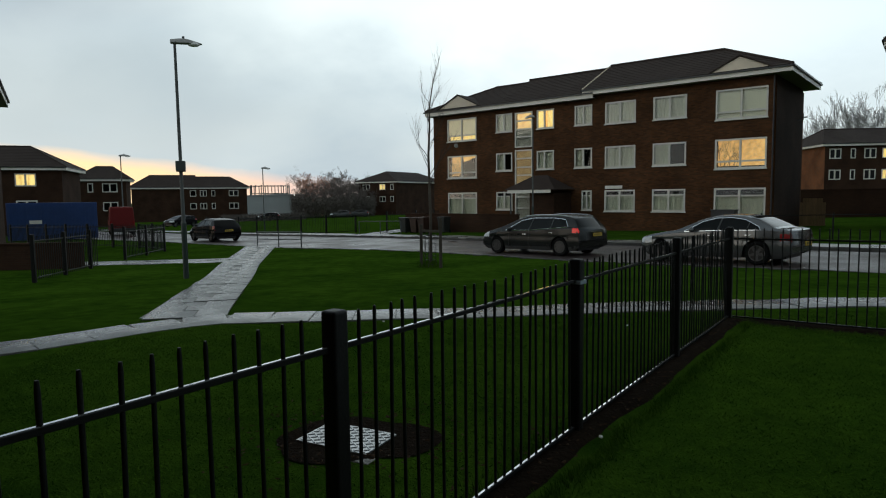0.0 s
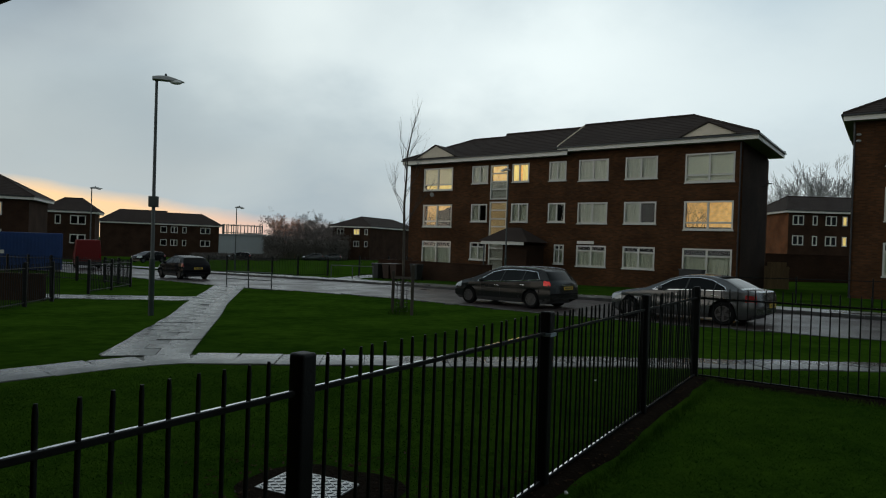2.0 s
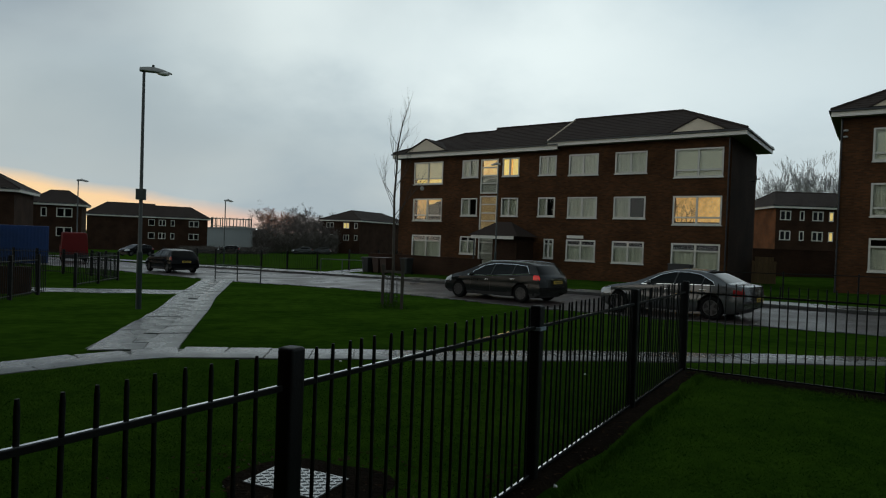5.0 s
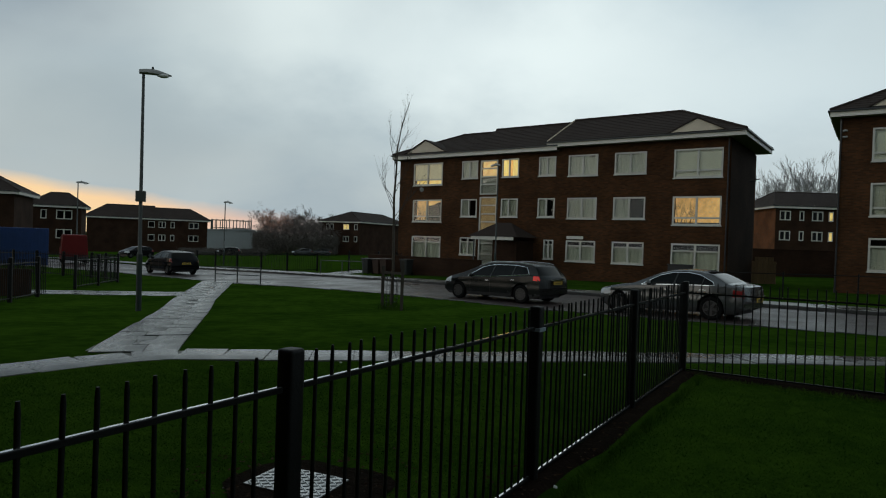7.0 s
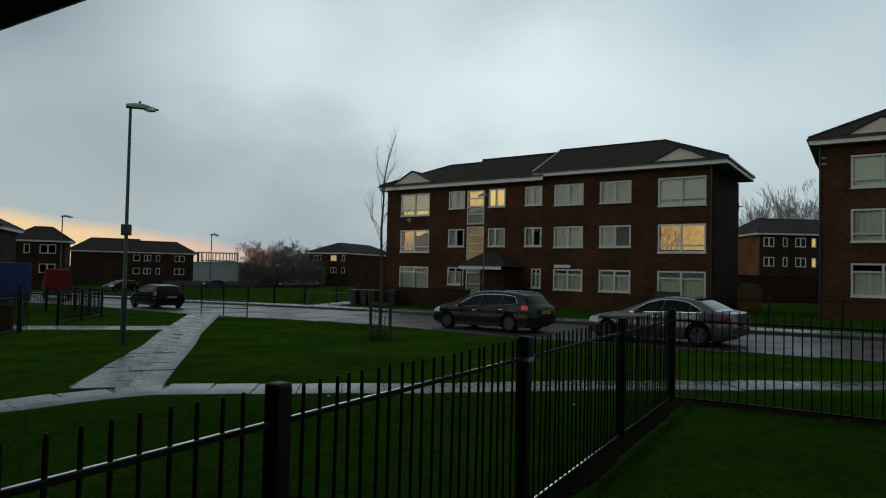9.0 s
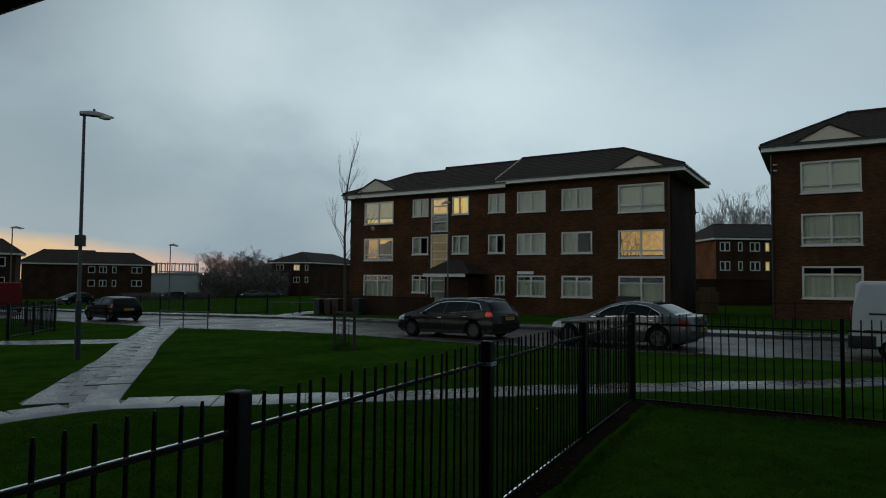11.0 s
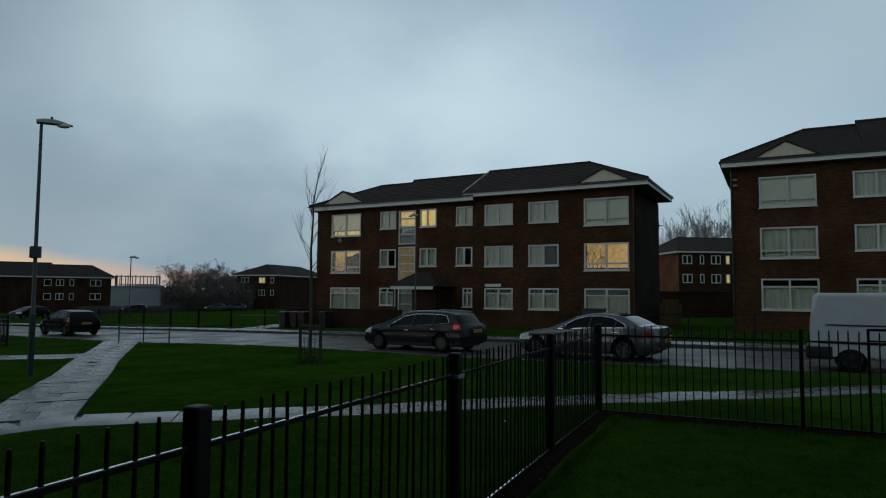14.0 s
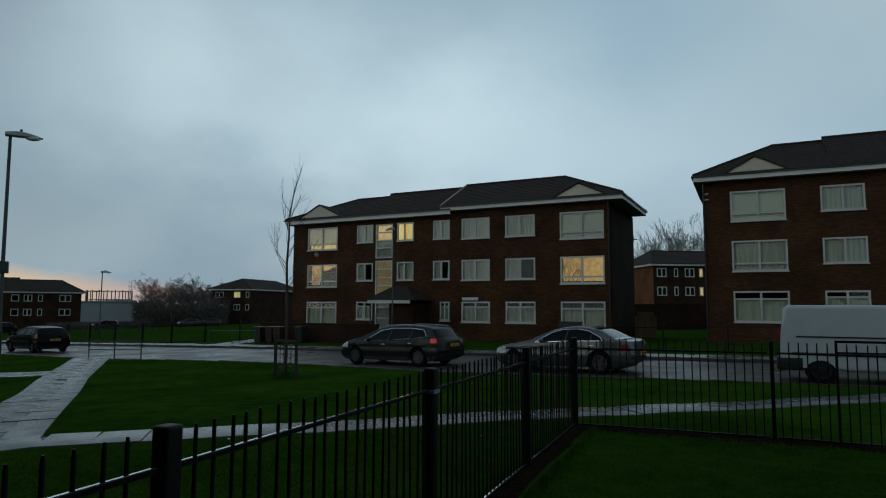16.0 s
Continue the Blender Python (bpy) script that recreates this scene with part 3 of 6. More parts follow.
def gable_trim(house, xa, xb, zb, zt, y):
    """A small cream gablet over the eave with its own little roof running back."""
    xm = (xa + xb) / 2
    part("gablet", prism([(xa, zb), (xb, zb), (xm, zt)], y, y + 0.06), CREAM, house, "cream boarded gablet")
    bm = bmesh.new()
    d = 2.2
    for s, xe in ((-1, xa - 0.14), (1, xb + 0.14)):
        p = [(xe, y - 0.08, zb - 0.03), (xm, y - 0.08, zt + 0.10), (xm, y + d, zt + 0.10), (xe, y + 0.2, zb - 0.03)]
        q = [(x, yy, z - 0.07) for x, yy, z in p]
        vp, vq = [bm.verts.new(v) for v in p], [bm.verts.new(v) for v in q]
        bm.faces.new(vp)
        bm.faces.new(vq[::-1])
        for i in range(4):
            bm.faces.new((vp[i], vq[i], vq[(i + 1) % 4], vp[(i + 1) % 4]))
    part("gablet_roof", bm, ROOF, house)


def roof_section(house, x0, x1, ya, yb, ze, zr, hip0=0.0, hip1=0.0, courses=True):
    """A pitched length of roof from x0 to x1 with hips where wanted, laid in tile courses."""
    ym = (ya + yb) / 2
    bm = bmesh.new()
    def quad(pts):
        vs = [bm.verts.new(p) for p in pts]
        bm.faces.new(vs)
    n = 13
    for side in (0, 1):
        y0 = ya if side == 0 else yb
        for i in range(n):
            f0, f1 = i / n, (i + 1) / n
            lift = 0.022
            def pt(f, xe, up):
                return (xe, y0 + (ym - y0) * f, ze + (zr - ze) * f + up)
            xl0, xl1 = x0 + hip0 * f0, x0 + hip0 * f1
            xr0, xr1 = x1 - hip1 * f0, x1 - hip1 * f1
            quad([pt(f0, xl0, lift), pt(f0, xr0, lift), pt(f1, xr1, 0.0), pt(f1, xl1, 0.0)])
            quad([pt(f0, xl0, 0.0), pt(f0, xr0, 0.0), pt(f0, xr0, lift), pt(f0, xl0, lift)])
    for xe, hip, sg in ((x0, hip0, 1), (x1, hip1, -1)):
        for i in range(n):
            f0, f1 = i / n, (i + 1) / n
            def q(f, y0, up):
                return (xe + sg * hip * f, y0 + (ym - y0) * f, ze + (zr - ze) * f + up)
            lift = 0.022 if hip else 0.0
            quad([q(f0, ya, lift), q(f0, yb, lift), q(f1, yb, 0.0), q(f1, ya, 0.0)])
            if hip:
                quad([q(f0, ya, 0.0), q(f0, yb, 0.0), q(f0, yb, lift), q(f0, ya, lift)])
    quad([(x0, ya, ze), (x1, ya, ze), (x1, yb, ze), (x0, yb, ze)])
    bmesh.ops.remove_doubles(bm, verts=bm.verts[:], dist=0.0005)
    rf = part("roof", bm, ROOF, house)
    tb = bmesh.new()
    tube(tb, [(x0 + hip0, ym, zr + 0.01), (x1 - hip1, ym, zr + 0.01)], [0.10, 0.10], 6)
    for xe, hip, sg in ((x0, hip0, 1), (x1, hip1, -1)):
        if hip:
            for y0 in (ya, yb):
                tube(tb, [(xe, y0, ze + 0.02), (xe + sg * hip, ym, zr + 0.01)], [0.08, 0.08], 6)
    part("ridge_tiles", tb, ROOF, rf)
    return rf


def eaves(house, x0, x1, ya, yb, z0, z1, left=True, right=True):
    """White fascia boards, soffit and gutter round an eave whose outer edge is given."""
    b = bmesh.new()
    bm_box(b, x0, x1, ya, ya + 0.03, z0, z1)
    bm_box(b, x0, x1, yb - 0.03, yb, z0, z1)
    if left:
        bm_box(b, x0, x0 + 0.03, ya + 0.03, yb - 0.03, z0, z1)
    if right:
        bm_box(b, x1 - 0.03, x1, ya + 0.03, yb - 0.03, z0, z1)
    part("fascia", b, WHITE, house, "white painted fascia board")
    part("soffit", box(x0 + 0.03, x1 - 0.03, ya + 0.03, yb - 0.03, z0 + 0.01, z0 + 0.03), SOFFIT, house)
    g = bmesh.new()
    bm_box(g, x0 - 0.05, x1 + 0.05, ya - 0.10, ya - 0.002, z1 - 0.09, z1 - 0.01)
    if right:
        bm_box(g, x1 + 0.002, x1 + 0.10, ya - 0.10, yb, z1 - 0.09, z1 - 0.01)
    if left:
        bm_box(g, x0 - 0.10, x0 - 0.002, ya - 0.10, yb, z1 - 0.09, z1 - 0.01)
    part("gutter", g, GUTTER, house)


S1 = 1.2   # first window stands this far from the end wall
# openings of the main front: x0, x1, storey bottoms, kind
COLUMNS = [("big", 0.10, 2.68), ("small", 4.32, 5.62), ("yellow", 7.50, 8.76), ("small", 10.20, 11.38), ("mid", 12.22, 14.12), ("mid", 15.15, 17.03), ("big", 18.56, 21.12)]


def main_block(name, origin, heading, base, mirror, label, storey=2.6, detailed=True):
    """Three-storey block of flats; its frame has x along the front, y inwards, z = 0 at the datum of the window heads."""
    h = thing(name, Matrix.Translation(origin) @ Matrix.Rotation(radians(heading), 4, "Z"), label, "flats", "blocks of flats")
    W, Dp = 22.65, 6.95
    x_off = -S1
    def fx(a, b):
        return (a, b) if not mirror else (20.25 - b + 1.0, 20.25 - a + 1.0)
    holes, wins = [], []
    for kind, a, b in COLUMNS:
        a, b = fx(a, b)
        for fl in range(3):
            top = 2.02 + storey * fl
            if kind == "big":
                hgt = 1.58
            elif kind == "mid":
                hgt = 1.27
            else:
                hgt = 1.2
            aa, bb = a, b
            if kind == "yellow" and fl == 0:
                continue
            if kind == "small" and abs(a - 10.2) < 0.1 and fl == 0:
                aa = a + 0.5
            holes.append((aa, bb, top - hgt, top))
            wins.append((kind, fl, aa, bb, top - hgt, top))
    sa, sb = fx(5.83, 7.18)
    stairs = [(sa, sb, 4.91, 7.2), (sa, sb, 2.38, 4.76), (sa, sb, 0.2, 2.28)]
    holes += stairs
    wl = windowed_wall(W, base, 7.62, [(p - x_off, q - x_off, r, s) for p, q, r, s in holes], 0.30)
    part("front_wall", wl, BRICK, h, "weathered brown brick wall", m=pose(x_off, 0, 0))
    raised = (10.9, x_off + W) if not mirror else (x_off, 20.25 - 10.9 + 1.0)
    part("upper_wall", box(raised[0], raised[1], 0.002, 0.3, 7.62, 7.80), BRICK, h)
    # end walls take a darker brick than front and back
    part("end_wall", box(x_off + 0.002, x_off + 0.30, 0.302, Dp, base, 7.62), BRICK_END, h, "dark brick end wall")
    part("end_wall", box(x_off + W - 0.30, x_off + W - 0.002, 0.302, Dp, base, 7.80), BRICK_END, h, "dark brick end wall")
    part("back_wall", box(x_off, x_off + W, Dp, Dp + 0.3, base, 7.62), BRICK, h)
    # one near-black sheet replaces the depth and shade of the rooms
    part("dark_backing", box(x_off + 0.32, x_off + W - 0.32, 0.75, 0.80, base, 7.6), UNLIT_ROOM, h, "near-black sheet standing for the unlit rooms")
    fb = bmesh.new()
    for z in (2.34, 4.94):
        bm_box(fb, x_off + 0.31, x_off + W - 0.31, 0.302, 0.748, z, z + 0.1)
    part("floor_slab", fb, UNLIT_ROOM, h)
    for i, (kind, fl, a, b, z0, z1) in enumerate(wins):
        tr = ()
        if kind in ("big", "mid", "small") and fl == 0:
            tr = (0.74,)
        elif kind == "big":
            tr = (0.25,)
        mull = (0.5,)
        inside = "net"
        if kind == "yellow":
            mull = (0.45,)
            inside = "lit" if (fl == 2 and not mirror) else "net"
        if kind == "small" and not mirror:
            inside = ("net", "half", "net")[fl]
        if kind == "big" and fl == 1 and not mirror:
            inside = "warm" if a > 10 else "warm_part"
        if kind == "mid" and fl == 1 and not mirror and a > 15:
            inside = "half"
        if kind == "big" and fl == 2:
            inside = "blind" if (mirror or a > 10) else "lit_blind"
        add_window(h, a, b, z0, z1, mull, tr, inside)
    # stair window, one tall glazed strip with panels
    for j, (a, b, z0, z1) in enumerate(stairs):
        fr = add_window(h, a, b, z0, z1, (), (0.30, 0.52, 0.76) if j < 2 else (0.35, 0.7), "none", sill=False)
        H = z1 - z0
        if j == 0:
            part("stair_wall", box(a + 0.05, b - 0.05, 0.24, 0.26, z0 + 0.52 * H, z1), LIT_STAIR if not mirror else STAIR_PANEL, fr, "lit stair landing")
            part("panel", box(a + 0.06, b - 0.06, 0.10, 0.12, z0 + 0.03, z0 + 0.50 * H), STAIR_PANEL, fr)
        else:
            part("panel", box(a + 0.06, b - 0.06, 0.12, 0.14, z0 + 0.03, z1 - 0.03), LIT_DIM if (j == 1 and not mirror) else STAIR_PANEL, fr)
    # roof in three lengths, stepped up along the street
    xe0, xe1, ya, yb = x_off - 0.40, x_off + W + 0.85, -0.5, Dp + 0.35
    if not mirror:
        roof_section(h, xe0, 4.9, ya, yb, 7.88, 9.68, 3.6, 0)
        roof_section(h, 4.9, 11.0, ya, yb, 7.88, 9.86, 0, 0)
        roof_section(h, 11.0, xe1, ya - 0.03, yb + 0.03, 8.06, 10.02, 0, 4.3)
        eaves(h, xe0, 11.62, ya + 0.02, yb, 7.52, 7.86, right=False)
        eaves(h, 10.95, xe1, ya - 0.02, yb + 0.02, 7.73, 8.04, left=True)
        part("verge", prism([(10.93, 8.02), (10.99, 8.02), (10.99, 8.12), (10.93, 8.12)], ya, ya + 0.3), WHITE, h)
        vb = bmesh.new()
        for k in range(18):
            f0, f1 = k / 18, (k + 0.55) / 18
            ym = (ya + yb) / 2
            tube(vb, [(10.97, ya + (ym - ya) * f0, 8.06 + 1.96 * f0 + 0.03), (10.97, ya + (ym - ya) * f1, 8.06 + 1.96 * f1 + 0.03)], [0.05, 0.05], 5)
        part("verge_caps", vb, CREAM, h, "pale mortared verge")
        gable_trim(h, -0.27, 3.20, 7.93, 8.72, ya - 0.02)
        gable_trim(h, 18.40, 21.30, 8.08, 8.74, ya - 0.05)
    else:
        xs = 20.25 - 10.9 + 1.0
        roof_section(h, xe0, 4.75, ya, yb, 8.12, 10.22, 3.9, 0)
        roof_section(h, 4.75, 11.0, ya, yb, 8.12, 10.40, 0, 0)
        roof_section(h, 11.0, xe1, ya, yb, 7.9, 10.3, 0, 4.0)
        eaves(h, xe0, xs, ya, yb, 7.78, 8.10, right=False)
        eaves(h, xs + 0.01, xe1, ya + 0.02, yb, 7.55, 7.88, left=False)
        gable_trim(h, 0.0, 2.75, 8.15, 8.84, ya - 0.03)
    part("rainwater_pipe", rod((x_off + W - 0.05 if not mirror else x_off + 0.05, -0.08, base), (x_off + W - 0.05 if not mirror else x_off + 0.05, -0.08, 7.8), 0.04), GUTTER, h)
    return h


A1 = math.degrees(math.atan2(-0.6259, 0.7799))
BLOCK = main_block("block_of_flats", (-0.08, 46.37, 0), A1, -1.3, False, "three-storey brown brick flats with white windows, some lit")
bi = Matrix.Translation((-0.08, 46.37, 0)) @ Matrix.Rotation(radians(A1), 4, "Z")


def on_front(s, d, z=0.0, rz=0.0):
    """Pose at s along the front and d metres out from it."""
    return bi @ pose(s, -d, z, 0, 0, rz)


# porch, sign, dish and aerial of the first block
part("porch_fascia", box(6.95, 10.0, -2.62, -2.59, 1.90, 2.10), WHITE, BLOCK, "white porch fascia")
bm = bmesh.new()
p = [(6.7, -2.65, 2.1), (10.3, -2.65, 2.1), (10.3, -0.02, 2.1), (6.7, -0.02, 2.1)]
r0, r1 = (8.0, -1.2, 3.0), (9.0, -1.2, 3.0)
vs = [bm.verts.new(v) for v in p] + [bm.verts.new(r0), bm.verts.new(r1)]
for f in ((0, 1, 5, 4), (1, 2, 5), (2, 3, 4, 5), (3, 0, 4), (3, 2, 1, 0)):
    bm.faces.new([vs[i] for i in f])
part("porch_roof", bm, ROOF, BLOCK, "dark tiled hipped porch roof")
part("porch_wall", box(8.3, 10.0, -2.2, -0.02, -0.9, 1.90), BRICK_DARK, BLOCK)
part("porch_post", rod((7.05, -2.4, -0.9), (7.05, -2.4, 1.90), 0.05), GALV, BLOCK)
part("name_board", box(12.26, 13.34, -0.03, -0.003, 2.10, 2.28, 0.008), WHITE, BLOCK, "blank white name board")
bm = bmesh.new()
bmesh.ops.create_uvsphere(bm, u_segments=14, v_segments=8, radius=0.16, matrix=Matrix.Diagonal((1, 0.25, 1, 1)))
bmesh.ops.delete(bm, geom=[v for v in bm.verts if v.co.y > 0.001], context="VERTS")
dish = part("satellite_dish", bm, LAMP_GREY, BLOCK, "grey satellite dish", m=pose(1.1, -0.30, 5.32, 20, 0, 20))
bmx = bmesh.new()
tube(bmx, [(21.45, 5.6, 5.9), (21.75, 5.6, 5.9), (21.75, 5.6, 6.25)], [0.025] * 3, 6)
bm_box(bmx, 21.65, 21.95, 5.56, 5.64, 6.0, 6.06)
part("aerial", bmx, GUTTER, BLOCK, "wall-mounted aerial")
bmx = bmesh.new()
for z in (7.0, 3.4):
    bm_box(bmx, -1.36, -1.2, 0.4, 0.6, z, z + 0.1)
part("vent", bmx, GUTTER, BLOCK)

BLOCK2 = main_block("block_of_flats", (21.48, 29.22, 0.53), A1 + 1.5, -1.1, True, "neighbouring three-storey brown brick flats with cream gablet")
for zz in (6.85, 7.15):
    bmx = bmesh.new()
    bmesh.ops.create_uvsphere(bmx, u_segments=10, v_segments=6, radius=0.075, matrix=Matrix.Translation((-0.98, -0.12, zz)) @ Matrix.Diagonal((1.6, 0.8, 0.8, 1)))
    part("bulkhead_light", bmx, LAMP_GREY, BLOCK2, "grey bulkhead light under the eave", smooth=60)


def far_block(x, y, heading, L, Dp, eave_z, rows_front, rows_left, label, mat=BRICK_DARK, lit=(), hip=4.0, rise=2.2, raised=None, side_mat=None):
    """A block of flats seen from far off, its near left corner at x, y; windows are real frames set into the wall."""
    h = thing("block_of_flats", pose(x, y, eave_z, 0, 0, heading), label, "flats", "blocks of flats")
    base = -9.5
    part("wall", box(0, L, 0, Dp, base, -0.1), mat, h)
    if side_mat:
        part("end_wall", box(-0.012, -0.004, 0.02, Dp - 0.02, base, -0.1), side_mat, h, "orange brick end wall")
    if raised:
        roof_section(h, -0.5, raised, -0.5, Dp + 0.5, 0.1, 0.1 + rise + 0.3, hip, 0)
        roof_section(h, raised, L + 0.5, -0.5, Dp + 0.5, 0.1, 0.1 + rise, 0, hip)
    else:
        roof_section(h, -0.5, L + 0.5, -0.5, Dp + 0.5, 0.1, 0.1 + rise, hip, hip)
    eaves(h, -0.5, L + 0.5, -0.5, Dp + 0.5, -0.25, 0.08)
    for face, cols in ((0, rows_front), (1, rows_left)):
        for (u, w) in cols:
            for fl in range(2):
                zt = -0.55 - 2.6 * fl
                k = (face, round(u, 1), fl)
                bm = bmesh.new()
                hgt = 1.25
                def bx(a, b, c, d, e, f):
                    if face == 0:
                        bm_box(bm, a, b, c, d, e, f)
                    else:
                        bm_box(bm, c, d, a, b, e, f)
                bx(u, u + w, -0.05, -0.004, zt - hgt, zt - hgt + 0.12)
                bx(u, u + w, -0.05, -0.004, zt - 0.12, zt)
                bx(u, u + 0.12, -0.05, -0.004, zt - hgt + 0.12, zt - 0.12)
                bx(u + w - 0.12, u + w, -0.05, -0.004, zt - hgt + 0.12, zt - 0.12)
                if w > 1.2:
                    bx(u + w / 2 - 0.09, u + w / 2 + 0.09, -0.05, -0.004, zt - hgt + 0.12, zt - 0.12)
                fr = part("window", bm, UPVC, h)
                bm = bmesh.new()
                bx(u + 0.1, u + w - 0.1, -0.02, -0.006, zt - hgt + 0.1, zt - 0.1)
                part("pane", bm, LIT_YELLOW if k in lit else CAR_GLASS, fr)
    return h


def polar(az, d):
    return d * math.sin(radians(az)), d * math.cos(radians(az))


# far blocks
_x, _y = polar(-31.2, 73)
_h = 19.0
far_block(_x - 16 * math.cos(radians(_h)), _y - 16 * math.sin(radians(_h)), _h, 16, 8, 5.0, [(7.2, 1.8), (12.0, 1.8)], [], "far brown brick flats with a lit upstairs window", lit={(0, 12.0, 0)}, hip=4)
_x, _y = polar(-30.2, 101)
far_block(_x, _y, 22.0, 6.0, 7, 4.7, [(1.2, 0.7), (3.0, 1.9)], [], "far dark brick flats with a hipped roof", hip=2.4, rise=1.8)
_x, _y = polar(-26.45, 140)
far_block(_x, _y, 21.8, 21.8, 9, 4.2, [(10.7, 1.2), (12.6, 1.3), (14.8, 0.75), (18.2, 1.9)], [], "far long dark brick flats with small windows", hip=3.6, raised=11.9)
_x, _y = polar(-4.7, 138)
far_block(_x, _y, 63.0, 22, 9.6, 5.2, [], [(6.6, 1.9), (2.6, 1.5), (0.5, 0.8)], "far brown brick flats with a lit window", lit={(1, 2.6, 0)}, hip=4.5, mat=BRICK_DARK)
_x, _y = polar(30.3, 93)
far_block(_x, _y, -5.0, 22, 11, 7.7, [(0.5, 1.4), (3.0, 0.6), (4.6, 1.4), (6.7, 0.6)], [], "brick flats beyond the gardens with white windows", lit={(0, 6.7, 0), (0, 6.7, 1)}, hip=2.8, side_mat=BRICK_ORANGE)
_x, _y = polar(-35.3, 35)
far_block(_x - 14, _y - 9, 32.0, 16.4, 8, 7.2, [(9, 2.0), (12.5, 2.0)], [], "brick flats with a dark overhanging eave", hip=4)

# unseen block added close behind the camera; it cuts skylight on the near lawn
_o = Vector((0.8192, -0.5735)) * 9.0 - Vector((0.5734, 0.8193)) * 0.5
far_block(_o.x, _o.y, 145.0, 22.6, 8, 7.75, [(2.0, 1.9), (5.0, 1.9), (14.0, 1.9), (18.5, 2.5)], [], "unseen brown brick flats added behind the camera to shade the lawn", hip=4, mat=BRICK)

# low door canopy on that block, just over the eye
cn = thing("door_canopy", pose(0, 0, 0, 0, 0, 145.0), "dark painted timber canopy over the entrance", "canopy")
part("slab", box(-0.6, 1.5, -0.2026, 0.498, 1.886, 1.985, 0.004), BLACK_STEEL, cn)
part("roof_felt", box(-0.64, 1.54, -0.23, 0.498, 1.989, 2.01), ROOF, cn)
for xx in (-0.55, 1.42):
    part("bracket", rod((xx, 0.49, 1.5), (xx, 0.05, 1.884), 0.02), BLACK_STEEL, cn)

# ---------------------------------------------------------------- railings by the camera
P2 = Vector((0.91, 4.51))
FD = Vector((0.5747, 0.8184))      # along the railing, away from the camera
POSTS = [-2.39, 0.0, 2.51, 5.046]


def fence_post(parent, s, origin, d, height=1.27, half=0.047):
    bm = box(-half, half, -half, half, -0.02, height, half * 0.38, 3)
    p = origin + d * s
    return part("post", bm, BLACK_STEEL, parent, m=Matrix.Translation((p.x, p.y, terrain(p.x, p.y))) @ Matrix.Rotation(math.atan2(d.y, d.x), 4, "Z"), smooth=40)


def railing_run(name, origin, d, posts, label, first, last, half=0.041, pitch=0.102, top=1.255, rail=1.115):
    r = thing(name, pose(0, 0, 0), label, "railing", "railings")
    ang = math.atan2(d.y, d.x)
    rot = Matrix.Rotation(ang, 4, "Z")
    for s in posts:
        fence_post(r, s, origin, d, half=half)
    bm = bmesh.new()
    tube(bm, [(0, 0, 0), (0, 0, top - 0.03), (0, 0, top)], [0.0085, 0.0085, 0.006], 8)
    me = mesh_of("bar", bm, BLACK_STEEL, 50)
    rnd = random.Random(7)
    s = first
    while s < last:
        if all(abs(s - q) > 0.07 for q in posts):
            p = origin + d * s
            share("bar", me, r, Matrix.Translation((p.x, p.y, terrain(p.x, p.y))) @ Matrix.Rotation(radians(rnd.uniform(-0.5, 0.5)), 4, "X") @ Matrix.Rotation(radians(rnd.uniform(-0.6, 0.6)), 4, "Y"))
        s += pitch
    cuts = sorted({first, last, *[q for q in posts if first < q < last]})
    for a, b in zip(cuts, cuts[1:]):
        a2, b2 = a + 0.05, b - 0.05
        for z, nm in ((rail, "top_rail"), (0.055, "bottom_rail")):
            pa, pb = origin + d * a2, origin + d * b2
            za, zb = terrain(pa.x, pa.y) + z, terrain(pb.x, pb.y) + z
            L = (pb - pa).length
            m = Matrix.Translation((pa.x, pa.y, za)) @ rot @ Matrix.Rotation(-math.atan2(zb - za, L), 4, "Y")
            rl = part(nm, box(0, L, -0.014, 0.014, -0.012, 0.010, 0.002, 1), BLACK_STEEL, r, m=m)
            # thin pale metal strip supplies the sky highlight on the wet black rail
            if nm == "top_rail" or half > 0.03:
                part("wet_highlight", box(0.002, L - 0.002, -0.007, 0.007, 0.0102, 0.0118), WET_SHEEN, rl, "rain-wet upper face with its sky highlight put in as pale metal")
    return r


railing_run("railing", P2, FD, POSTS, "black steel railing with square posts and slim bars", -4.6, 5.046)
P4 = P2 + FD * 5.046
RD = Vector((0.8192, -0.5735))
railing_run("railing", P4, RD, [2.53, 5.1, 7.7], "black steel railing run meeting the corner post", 0.0, 9.5, half=0.024, pitch=0.105)
# gate frame set in the second run
gt = thing("gate", Matrix.Translation((P4.x, P4.y, 0)) @ Matrix.Rotation(math.atan2(RD.y, RD.x), 4, "Z"), "black steel gate frame standing above the railing", "gate")
part("stile", box(3.23, 3.26, -0.05, -0.02, 0.06, 1.31, 0.004, 1), BLACK_STEEL, gt)
part("stile", box(4.40, 4.43, -0.05, -0.02, 0.06, 1.31, 0.004, 1), BLACK_STEEL, gt)
part("top_rail", box(3.26, 4.40, -0.048, -0.022, 1.28, 1.31, 0.004, 1), BLACK_STEEL, gt)
part("middle_rail", box(3.26, 4.40, -0.048, -0.022, 1.15, 1.17, 0.004, 1), BLACK_STEEL, gt)

# knotted strip of pale tape round one post
bm = bmesh.new()
bm_box(bm, -0.052, 0.052, -0.052, 0.052, 1.10, 1.125)
